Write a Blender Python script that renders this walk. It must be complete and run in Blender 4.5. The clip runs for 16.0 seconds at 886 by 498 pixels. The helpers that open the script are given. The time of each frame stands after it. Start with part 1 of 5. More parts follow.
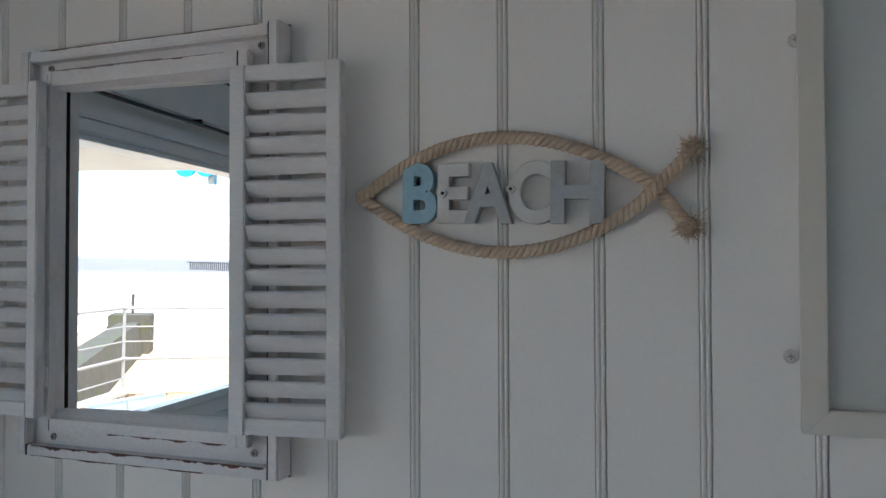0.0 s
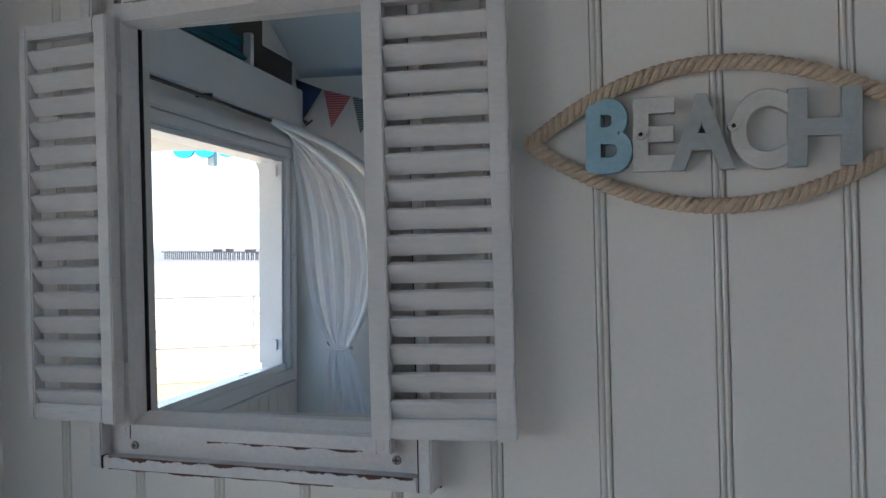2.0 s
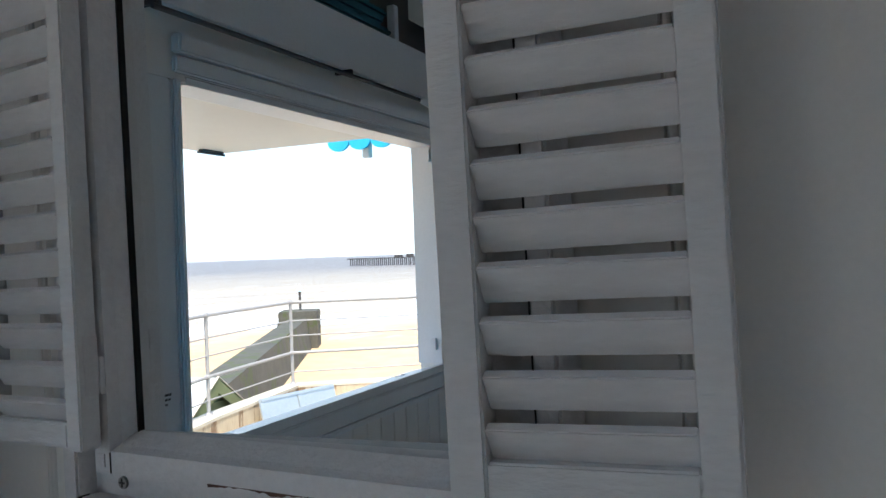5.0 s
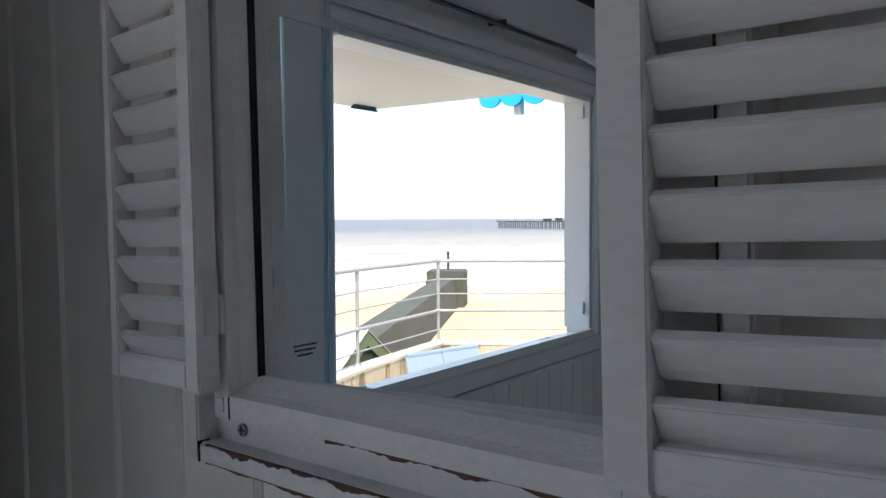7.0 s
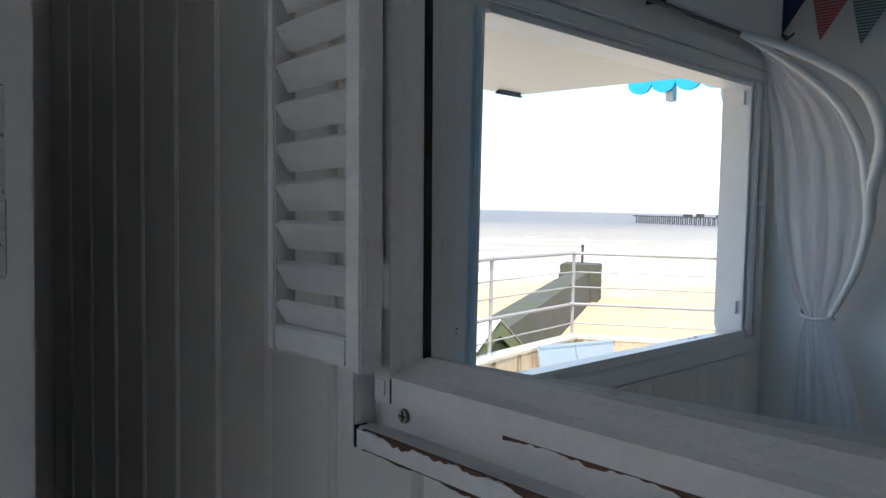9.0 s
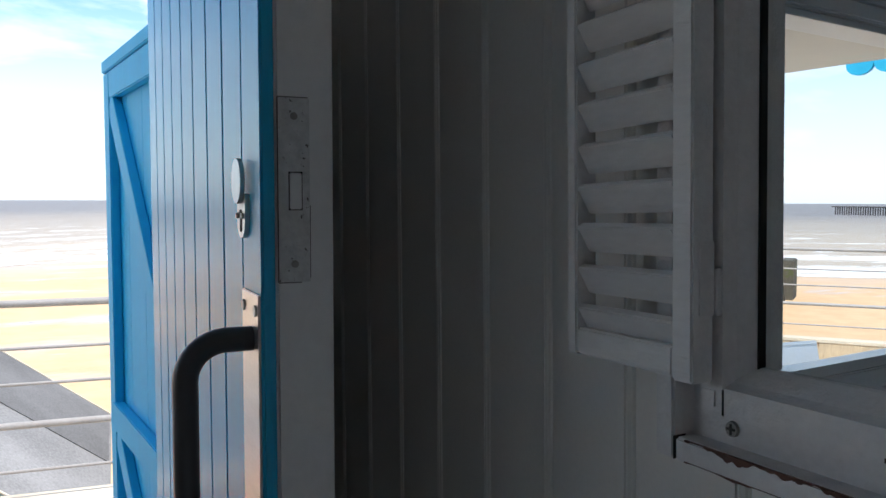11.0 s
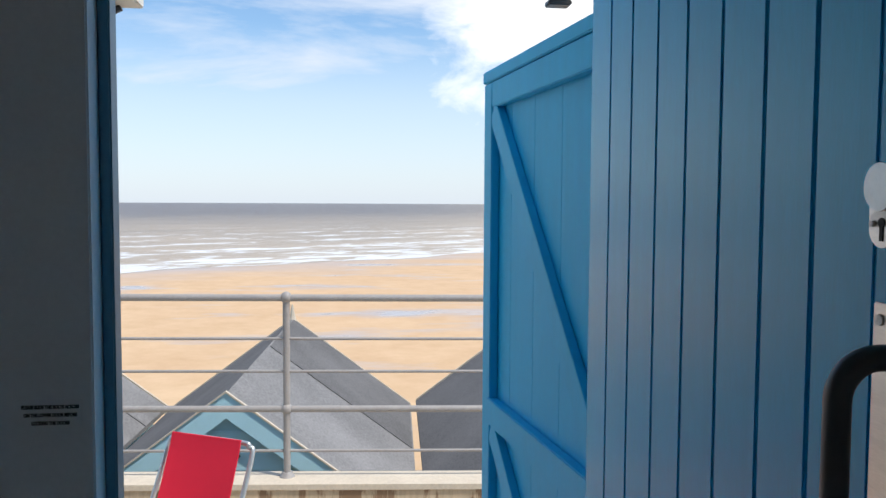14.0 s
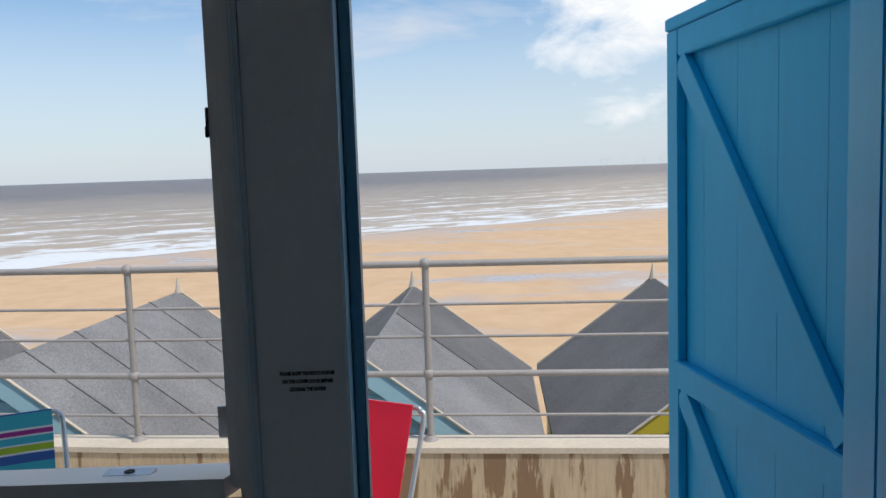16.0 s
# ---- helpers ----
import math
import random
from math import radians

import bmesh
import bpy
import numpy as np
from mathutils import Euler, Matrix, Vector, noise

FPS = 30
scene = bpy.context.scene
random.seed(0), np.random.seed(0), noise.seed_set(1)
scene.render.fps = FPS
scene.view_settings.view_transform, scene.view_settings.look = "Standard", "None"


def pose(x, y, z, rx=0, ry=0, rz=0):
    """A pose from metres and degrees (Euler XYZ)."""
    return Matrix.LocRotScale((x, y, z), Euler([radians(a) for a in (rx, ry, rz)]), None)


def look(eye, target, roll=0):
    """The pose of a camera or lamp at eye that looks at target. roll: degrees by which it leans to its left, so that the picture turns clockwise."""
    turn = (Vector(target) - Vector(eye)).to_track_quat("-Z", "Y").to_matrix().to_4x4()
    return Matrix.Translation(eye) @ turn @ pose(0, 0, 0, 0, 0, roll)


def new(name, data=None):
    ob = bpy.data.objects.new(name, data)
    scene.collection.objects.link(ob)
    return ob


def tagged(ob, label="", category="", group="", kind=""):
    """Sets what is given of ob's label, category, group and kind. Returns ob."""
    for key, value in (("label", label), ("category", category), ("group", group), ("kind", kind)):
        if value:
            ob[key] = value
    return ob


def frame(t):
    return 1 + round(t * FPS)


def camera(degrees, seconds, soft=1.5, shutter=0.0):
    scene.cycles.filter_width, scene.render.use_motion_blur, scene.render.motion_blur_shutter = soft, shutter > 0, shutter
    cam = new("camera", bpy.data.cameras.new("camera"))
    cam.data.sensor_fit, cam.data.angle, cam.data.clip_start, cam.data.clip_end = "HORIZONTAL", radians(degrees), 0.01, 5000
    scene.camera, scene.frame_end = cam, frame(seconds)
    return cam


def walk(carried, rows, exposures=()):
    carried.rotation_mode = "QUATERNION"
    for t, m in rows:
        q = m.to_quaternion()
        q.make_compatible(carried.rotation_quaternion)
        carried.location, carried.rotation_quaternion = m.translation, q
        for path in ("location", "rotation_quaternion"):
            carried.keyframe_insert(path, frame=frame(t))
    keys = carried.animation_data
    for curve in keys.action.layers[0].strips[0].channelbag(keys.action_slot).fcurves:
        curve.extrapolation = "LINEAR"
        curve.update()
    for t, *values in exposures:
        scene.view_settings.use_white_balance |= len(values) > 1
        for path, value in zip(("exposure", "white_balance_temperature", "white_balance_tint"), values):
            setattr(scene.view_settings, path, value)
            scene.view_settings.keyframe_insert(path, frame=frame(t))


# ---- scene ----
cam = camera(57.7, 16.0)
PATH = [
    (0, (0.145, 0.286, 1.622), (-0.557, 2.159, 1.652), 1.1),
    (0.5, (0.045, 0.314, 1.617), (-0.641, 2.193, 1.641), 0.9),
    (1, (-0.043, 0.347, 1.619), (-0.73, 2.225, 1.617), 0.2),
    (1.5, (-0.103, 0.356, 1.61), (-0.757, 2.247, 1.603), -0.0),
    (2, (-0.115, 0.386, 1.598), (-0.762, 2.278, 1.588), -0.2),
    (2.5, (-0.116, 0.448, 1.59), (-0.863, 2.303, 1.583), -0.3),
    (3, (-0.138, 0.529, 1.58), (-0.967, 2.349, 1.579), -0.4),
    (3.2, (-0.148, 0.555, 1.577), (-0.984, 2.372, 1.579), -0.3),
    (5.3, (-0.225, 0.767, 1.533), (-1.327, 2.436, 1.516), -1.6),
    (5.5, (-0.216, 0.762, 1.542), (-1.364, 2.4, 1.505), -1.0),
    (6, (-0.238, 0.795, 1.527), (-1.501, 2.344, 1.444), -1.6),
    (6.5, (-0.258, 0.816, 1.52), (-1.586, 2.31, 1.438), -1.2),
    (7, (-0.27, 0.828, 1.518), (-1.606, 2.314, 1.436), -0.4),
    (7.5, (-0.28, 0.841, 1.51), (-1.681, 2.266, 1.42), 0.1),
    (8, (-0.29, 0.854, 1.508), (-1.791, 2.172, 1.399), 0.8),
    (8.2, (-0.302, 0.857, 1.504), (-1.811, 2.165, 1.39), 1.0),
    (10.3, (-0.39, 0.813, 1.501), (-2.091, 1.858, 1.376), 0.5),
    (10.5, (-0.396, 0.801, 1.507), (-2.118, 1.809, 1.368), 0.3),
    (11, (-0.403, 0.785, 1.505), (-2.196, 1.662, 1.383), 0.1),
    (11.5, (-0.412, 0.755, 1.507), (-2.258, 1.514, 1.387), 0.2),
    (12, (-0.428, 0.714, 1.509), (-2.315, 1.365, 1.389), 0.2),
    (12.5, (-0.447, 0.676, 1.511), (-2.368, 1.221, 1.393), 0.4),
    (13, (-0.474, 0.619, 1.512), (-2.425, 1.045, 1.396), 0.6),
    (13.5, (-0.491, 0.565, 1.513), (-2.462, 0.881, 1.395), 0.5),
    (14, (-0.511, 0.502, 1.506), (-2.492, 0.754, 1.392), 0.3),
    (14.5, (-0.525, 0.431, 1.508), (-2.509, 0.657, 1.39), -0.2),
    (15, (-0.549, 0.352, 1.506), (-2.534, 0.57, 1.389), -0.2),
    (15.5, (-0.564, 0.312, 1.495), (-2.556, 0.443, 1.374), -1.0),
    (16, (-0.584, 0.271, 1.494), (-2.574, 0.275, 1.298), -1.9),
]
walk(cam, [(t, look(eye, target, roll)) for t, eye, target, roll in PATH],
     exposures=[(0.0, 2.05), (3.2, 2.08), (5.3, 1.5), (8.2, 1.55), (10.3, 1.15), (12.0, 0.66), (13.5, 0.34), (15.0, 0.15), (16.0, -0.02)])

# ---- world and sun ----
SUN_EL, SUN_AZ = radians(60), radians(57)   # the sun stands behind the hut, to the north-east of +x
sun_dir = Vector((math.cos(SUN_EL) * math.cos(SUN_AZ), math.cos(SUN_EL) * math.sin(SUN_AZ), math.sin(SUN_EL)))
sun = new("sun", bpy.data.lights.new("sun", "SUN"))
sun.data.energy, sun.data.angle, sun.data.color = 3.4, radians(0.6), (1.0, 0.95, 0.88)
sun.matrix_world = look((0, 0, 30), Vector((0, 0, 30)) - sun_dir)

world = bpy.data.worlds.new("sky")
scene.world = world
world.use_nodes = True
wt = world.node_tree
wt.nodes.clear()


def node(tree, kind, **values):
    n = tree.nodes.new(kind)
    for key, value in values.items():
        n.inputs[key].default_value = value
    return n


def link(tree, a, b):
    tree.links.new(a, b)


sky = wt.nodes.new("ShaderNodeTexSky")
sky.sky_type, sky.sun_disc = "NISHITA", False
sky.sun_elevation, sky.sun_rotation = SUN_EL, radians(90) - SUN_AZ
sky.air_density, sky.dust_density, sky.ozone_density = 1.0, 0.6, 1.4
coord = wt.nodes.new("ShaderNodeTexCoord")
stretch = node(wt, "ShaderNodeMapping", Scale=(1.6, 1.0, 5.0), Location=(0.35, 0.1, 0.2))
link(wt, coord.outputs["Generated"], stretch.inputs["Vector"])
puffs = node(wt, "ShaderNodeTexNoise", Scale=2.6, Detail=9.0, Roughness=0.58, Distortion=0.25)
link(wt, stretch.outputs["Vector"], puffs.inputs["Vector"])
cover = wt.nodes.new("ShaderNodeValToRGB")
cover.color_ramp.elements[0].position, cover.color_ramp.elements[1].position = 0.47, 0.70
link(wt, puffs.outputs["Fac"], cover.inputs["Fac"])
split = wt.nodes.new("ShaderNodeSeparateXYZ")
link(wt, coord.outputs["Generated"], split.inputs["Vector"])
band = wt.nodes.new("ShaderNodeValToRGB")      # a milky bank of cloud low over the sea
for e, (p, v) in zip(band.color_ramp.elements, ((0.0, 0.78), (0.21, 0.0))):
    e.position, e.color = p, (v, v, v, 1)
mid = band.color_ramp.elements.new(0.12)
mid.color = (0.46, 0.46, 0.46, 1)
link(wt, split.outputs["Z"], band.inputs["Fac"])
most = wt.nodes.new("ShaderNodeMath")
most.operation = "MAXIMUM"
link(wt, cover.outputs["Color"], most.inputs[0])
link(wt, band.outputs["Color"], most.inputs[1])
blend = wt.nodes.new("ShaderNodeMixRGB")
blend.inputs["Color2"].default_value = (5.3, 5.8, 6.6, 1)
# one tall bank of cumulus over the sea, broken by the same noise
toward = wt.nodes.new("ShaderNodeVectorMath")
toward.operation = "DISTANCE"
toward.inputs[1].default_value = (-0.953, 0.262, 0.215)
link(wt, coord.outputs["Generated"], toward.inputs[0])
heap = node(wt, "ShaderNodeMapRange", **{"From Min": 0.02, "From Max": 0.24, "To Min": 0.58, "To Max": 0.0})
link(wt, toward.outputs["Value"], heap.inputs["Value"])
curl = node(wt, "ShaderNodeTexNoise", Scale=11.0, Detail=9.0, Roughness=0.56, Distortion=0.3)
rounder = node(wt, "ShaderNodeMapping", Scale=(1.0, 1.0, 1.9))
link(wt, coord.outputs["Generated"], rounder.inputs["Vector"])
link(wt, rounder.outputs["Vector"], curl.inputs["Vector"])
heaped = wt.nodes.new("ShaderNodeMath")
heaped.operation = "ADD"
link(wt, heap.outputs["Result"], heaped.inputs[0])
link(wt, curl.outputs["Fac"], heaped.inputs[1])
billow = wt.nodes.new("ShaderNodeValToRGB")
billow.color_ramp.elements[0].position, billow.color_ramp.elements[1].position = 0.72, 1.04
link(wt, heaped.outputs[0], billow.inputs["Fac"])
link(wt, most.outputs[0], blend.inputs["Fac"])
white = wt.nodes.new("ShaderNodeMixRGB")
white.inputs["Color2"].default_value = (7.8, 7.9, 8.0, 1)
link(wt, billow.outputs["Color"], white.inputs["Fac"])
clear = wt.nodes.new("ShaderNodeMixRGB")
clear.blend_type = "MULTIPLY"
clear.inputs["Fac"].default_value = 1.0
clear.inputs["Color2"].default_value = (0.88, 1.03, 1.13, 1)
link(wt, sky.outputs["Color"], clear.inputs["Color1"])
link(wt, clear.outputs["Color"], blend.inputs["Color1"])
air = node(wt, "ShaderNodeBackground", Strength=0.128)
link(wt, blend.outputs["Color"], white.inputs["Color1"])
link(wt, white.outputs["Color"], air.inputs["Color"])
link(wt, air.outputs["Background"], wt.nodes.new("ShaderNodeOutputWorld").inputs["Surface"])


# ---- materials ----
def surface(name, colour, rough=0.5, metal=0.0, vary=0.08, scale=6.0, bump=0.1, fine=120.0, stretch=(1, 1, 1),
            spots=None, spot_at=0.62, spot_scale=20.0, per_piece=0.0, gloss=0.5):
    """Paint, stone or metal: two scales of variation, fine relief, and spots of a second colour where it is worn."""
    m = bpy.data.materials.new(name)
    m.use_nodes = True
    t = m.node_tree
    b = t.nodes["Principled BSDF"]
    b.inputs["Roughness"].default_value, b.inputs["Metallic"].default_value = rough, metal
    b.inputs["Specular IOR Level"].default_value = gloss
    c = t.nodes.new("ShaderNodeTexCoord")
    mp = node(t, "ShaderNodeMapping", Scale=stretch)
    link(t, c.outputs["Object"], mp.inputs["Vector"])
    big = node(t, "ShaderNodeTexNoise", Scale=scale, Detail=5.0, Roughness=0.6)
    small = node(t, "ShaderNodeTexNoise", Scale=fine, Detail=4.0, Roughness=0.6)
    link(t, mp.outputs["Vector"], big.inputs["Vector"])
    link(t, mp.outputs["Vector"], small.inputs["Vector"])
    both = t.nodes.new("ShaderNodeMath")
    both.operation = "ADD"
    link(t, big.outputs["Fac"], both.inputs[0])
    link(t, small.outputs["Fac"], both.inputs[1])
    span = t.nodes.new("ShaderNodeMapRange")
    span.inputs["From Min"].default_value, span.inputs["From Max"].default_value = 0.6, 1.4
    span.inputs["To Min"].default_value, span.inputs["To Max"].default_value = 1 - vary, 1 + vary
    link(t, both.outputs[0], span.inputs["Value"])
    value = span.outputs["Result"]
    if per_piece:
        info = t.nodes.new("ShaderNodeObjectInfo")
        own = t.nodes.new("ShaderNodeMapRange")
        own.inputs["To Min"].default_value, own.inputs["To Max"].default_value = 1 - per_piece, 1 + per_piece
        link(t, info.outputs["Random"], own.inputs["Value"])
        times = t.nodes.new("ShaderNodeMath")
        times.operation = "MULTIPLY"
        link(t, value, times.inputs[0])
        link(t, own.outputs["Result"], times.inputs[1])
        value = times.outputs[0]
    tone = t.nodes.new("ShaderNodeVectorMath")
    tone.operation = "SCALE"
    tone.inputs[0].default_value = colour
    link(t, value, tone.inputs["Scale"])
    out = tone.outputs["Vector"]
    if spots:
        worn = node(t, "ShaderNodeTexNoise", Scale=spot_scale, Detail=6.0, Roughness=0.65)
        link(t, mp.outputs["Vector"], worn.inputs["Vector"])
        r = t.nodes.new("ShaderNodeValToRGB")
        r.color_ramp.elements[0].position, r.color_ramp.elements[1].position = spot_at, spot_at + 0.03
        link(t, worn.outputs["Fac"], r.inputs["Fac"])
        mx = t.nodes.new("ShaderNodeMixRGB")
        mx.inputs["Color2"].default_value = (*spots, 1)
        link(t, r.outputs["Color"], mx.inputs["Fac"])
        link(t, out, mx.inputs["Color1"])
        out = mx.outputs["Color"]
    link(t, out, b.inputs["Base Color"])
    if bump:
        bp = node(t, "ShaderNodeBump", Strength=bump, Distance=0.004)
        link(t, both.outputs[0], bp.inputs["Height"])
        link(t, bp.outputs["Normal"], b.inputs["Normal"])
    return m


M_WALL = surface("white_satin_wall_paint", (0.885, 0.86, 0.822), 0.36, vary=0.04, scale=2.5, bump=0.05, fine=200, per_piece=0.015)
M_TRIM = surface("white_gloss_trim_paint", (0.84, 0.845, 0.85), 0.35, vary=0.05, scale=5, bump=0.08, fine=90)
M_OLD = surface("old_brushed_white_paint", (0.78, 0.76, 0.76), 0.55, vary=0.09, scale=9, bump=0.35, fine=160, stretch=(1, 1, 1),
                spots=(0.16, 0.07, 0.045), spot_at=0.755, spot_scale=26)
M_SLAT = surface("brushed_white_shutter_paint", (0.80, 0.79, 0.79), 0.5, vary=0.08, scale=14, bump=0.3, fine=220, stretch=(0.25, 1, 1), per_piece=0.03)
M_CHIP = surface("bare_brown_wood", (0.12, 0.055, 0.04), 0.8, vary=0.4, scale=40, bump=0.5)
M_MIRROR = surface("mirror_silver", (0.77, 0.80, 0.80), 0.0, metal=1.0, vary=0.0, bump=0)
M_BLUE = surface("blue_door_paint", (0.006, 0.46, 0.79), 0.27, vary=0.10, scale=4, bump=0.12, fine=60, stretch=(6, 6, 0.6), per_piece=0.03)
M_BLUE2 = surface("blue_satin_paint", (0.003, 0.44, 0.75), 0.5, vary=0.08, scale=5, bump=0.12, fine=70, stretch=(5, 5, 0.8))
M_STEEL = surface("brushed_steel", (0.62, 0.58, 0.55), 0.3, metal=1.0, vary=0.12, scale=12, bump=0.05, stretch=(1, 1, 6))
M_DARK = surface("dark_grey_handle", (0.05, 0.05, 0.055), 0.35, vary=0.1, scale=30, bump=0.05)
M_CUP = surface("pale_worn_screw_cup", (0.62, 0.61, 0.59), 0.4, metal=0.3, vary=0.35, scale=240, bump=0.3, fine=600)
M_SCREW = surface("dull_screw_metal", (0.32, 0.31, 0.30), 0.45, metal=0.8, vary=0.3, scale=300, bump=0.1)
M_BLACK = surface("black_recess_and_shadow", (0.015, 0.015, 0.015), 0.7, vary=0.1, bump=0)
M_CREAM = surface("cream_frame_paint", (0.70, 0.67, 0.60), 0.4, vary=0.03, scale=8, bump=0.03)
M_BOARD = surface("pale_grey_board", (0.60, 0.62, 0.60), 0.3, vary=0.04, scale=3, bump=0.02)
M_ROPE = surface("natural_rope", (0.72, 0.56, 0.42), 0.85, vary=0.25, scale=60, bump=0.6, fine=700)
M_FRAY = surface("frayed_rope_fibre", (0.58, 0.45, 0.34), 0.9, vary=0.25, scale=90, bump=0.2)
M_LB = surface("pale_blue_letter_paint", (0.30, 0.50, 0.60), 0.5, vary=0.12, scale=30, bump=0.2)
M_LW = surface("off_white_letter_paint", (0.66, 0.65, 0.62), 0.5, vary=0.08, scale=30, bump=0.2)
M_LG = surface("grey_letter_paint", (0.42, 0.45, 0.46), 0.5, vary=0.12, scale=30, bump=0.2)
# the floor is out of view; its pale, warm tone brightens the walls
M_FLOOR = surface("pale_bounce_floor_boards", (0.76, 0.65, 0.52), 0.45, vary=0.12, scale=3, bump=0.1)
M_CEIL = surface("pale_blue_ceiling_paint", (0.68, 0.76, 0.81), 0.5, vary=0.04, scale=2, bump=0.03)
M_RAIL = surface("weathered_white_rail_paint", (0.33, 0.305, 0.285), 0.5, vary=0.15, scale=9, bump=0.3, fine=60, spots=(0.30, 0.22, 0.16), spot_at=0.70, spot_scale=14)
M_CONC = surface("stained_concrete", (0.50, 0.39, 0.26), 0.85, vary=0.25, scale=2.2, bump=0.5, fine=45, stretch=(1, 1, 0.14), spots=(0.24, 0.15, 0.085), spot_at=0.53, spot_scale=6.0)
M_CAP = surface("pale_concrete_coping", (0.58, 0.50, 0.39), 0.85, vary=0.15, scale=3, bump=0.3, fine=50)
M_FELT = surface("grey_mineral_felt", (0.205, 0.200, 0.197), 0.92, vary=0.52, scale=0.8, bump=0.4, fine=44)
# darker copy of the felt: paints in shade on slopes, also draws the laps
M_FELTD = surface("dark_and_shaded_mineral_felt", (0.120, 0.117, 0.116), 0.92, vary=0.52, scale=0.8, bump=0.4, fine=44)
M_GABLE = surface("pale_turquoise_board_paint", (0.46, 0.71, 0.78), 0.5, vary=0.06, scale=4, bump=0.1)
M_YELLOW = surface("yellow_gable_paint", (0.62, 0.50, 0.05), 0.5, vary=0.06, scale=4, bump=0.1)
M_OLIVE = surface("olive_gable_paint", (0.20, 0.22, 0.10), 0.5, vary=0.06, scale=4, bump=0.1)
M_RED = surface("red_canvas", (0.74, 0.012, 0.045), 0.75, vary=0.06, scale=8, bump=0.2, fine=500)
M_TUBE = surface("grey_metal_tube", (0.55, 0.57, 0.58), 0.35, metal=0.7, vary=0.08, scale=30, bump=0.02)
M_GROYNE = surface("weedy_dark_concrete", (0.085, 0.078, 0.06), 0.85, vary=0.35, scale=0.8, bump=0.5, fine=9, spots=(0.075, 0.085, 0.035), spot_at=0.56, spot_scale=0.9)
M_PIER = surface("dark_pier_timber_and_shelf_shade", (0.075, 0.065, 0.06), 0.8, vary=0.2, scale=0.4, bump=0)
M_TEAL = surface("teal_striped_canvas", (0.02, 0.13, 0.18), 0.75, vary=0.15, scale=10, bump=0.2, fine=300)
M_NAVY = surface("navy_flag_cloth", (0.035, 0.055, 0.16), 0.8, vary=0.1, scale=20, bump=0.1)
M_AWN = surface("turquoise_awning_paint", (0.02, 0.42, 0.66), 0.5, vary=0.06, scale=6, bump=0.05)
M_STOP = surface("faded_blue_stop_paint", (0.11, 0.28, 0.38), 0.4, vary=0.1, scale=8, bump=0.1)
M_INK = surface("black_print", (0.006, 0.006, 0.006), 0.6, vary=0.0, bump=0)
M_FILM = surface("clear_label_film", (0.60, 0.62, 0.64), 0.2, vary=0.02, bump=0)


def stripes(name, colours, axis, pitch, rough=0.8):
    """Woven cloth in even stripes across one axis."""
    m = bpy.data.materials.new(name)
    m.use_nodes = True
    t = m.node_tree
    b = t.nodes["Principled BSDF"]
    b.inputs["Roughness"].default_value = rough
    c, s = t.nodes.new("ShaderNodeTexCoord"), t.nodes.new("ShaderNodeSeparateXYZ")
    link(t, c.outputs["Object"], s.inputs["Vector"])
    k = t.nodes.new("ShaderNodeMath")
    k.operation, k.inputs[1].default_value = "DIVIDE", pitch
    link(t, s.outputs[axis], k.inputs[0])
    f = t.nodes.new("ShaderNodeMath")
    f.operation = "FRACT"
    link(t, k.outputs[0], f.inputs[0])
    r = t.nodes.new("ShaderNodeValToRGB")
    r.color_ramp.interpolation = "CONSTANT"
    while len(r.color_ramp.elements) < len(colours):
        r.color_ramp.elements.new(0.5)
    for e, (p, col) in zip(r.color_ramp.elements, colours):
        e.position, e.color = p, (*col, 1)
    link(t, f.outputs[0], r.inputs["Fac"])
    link(t, r.outputs["Color"], b.inputs["Base Color"])
    n = node(t, "ShaderNodeTexNoise", Scale=600.0, Detail=2.0)
    bp = node(t, "ShaderNodeBump", Strength=0.2, Distance=0.002)
    link(t, n.outputs["Fac"], bp.inputs["Height"])
    link(t, bp.outputs["Normal"], b.inputs["Normal"])
    return m


M_DECK = stripes("striped_deckchair_canvas", [(0.0, (0.05, 0.42, 0.50)), (0.30, (0.75, 0.75, 0.72)), (0.34, (0.35, 0.03, 0.22)), (0.44, (0.75, 0.75, 0.72)),
                 (0.47, (0.05, 0.42, 0.50)), (0.62, (0.75, 0.75, 0.72)), (0.65, (0.38, 0.52, 0.03)), (0.78, (0.75, 0.75, 0.72)), (0.82, (0.04, 0.12, 0.35))], "Z", -0.165)
M_FLAGR = stripes("red_striped_flag", [(0.0, (0.50, 0.05, 0.07)), (0.55, (0.62, 0.35, 0.33))], "Z", 0.012)
M_FLAGG = stripes("green_striped_flag", [(0.0, (0.05, 0.09, 0.09)), (0.5, (0.40, 0.46, 0.44))], "Z", 0.012)


def cloth(name, colour, through_light):
    m = bpy.data.materials.new(name)
    m.use_nodes = True
    t = m.node_tree
    b, o = t.nodes["Principled BSDF"], t.nodes["Material Output"]
    b.inputs["Base Color"].default_value, b.inputs["Roughness"].default_value = (*colour, 1), 0.8
    tr = node(t, "ShaderNodeBsdfTranslucent", Color=(*colour, 1))
    mx = node(t, "ShaderNodeMixShader", Fac=through_light)
    link(t, b.outputs[0], mx.inputs[1])
    link(t, tr.outputs[0], mx.inputs[2])
    link(t, mx.outputs[0], o.inputs["Surface"])
    n = node(t, "ShaderNodeTexNoise", Scale=40.0, Detail=3.0)
    bp = node(t, "ShaderNodeBump", Strength=0.15, Distance=0.003)
    link(t, n.outputs["Fac"], bp.inputs["Height"])
    link(t, bp.outputs["Normal"], b.inputs["Normal"])
    return m


M_CURTAIN = cloth("white_voile", (0.90, 0.91, 0.94), 0.68)

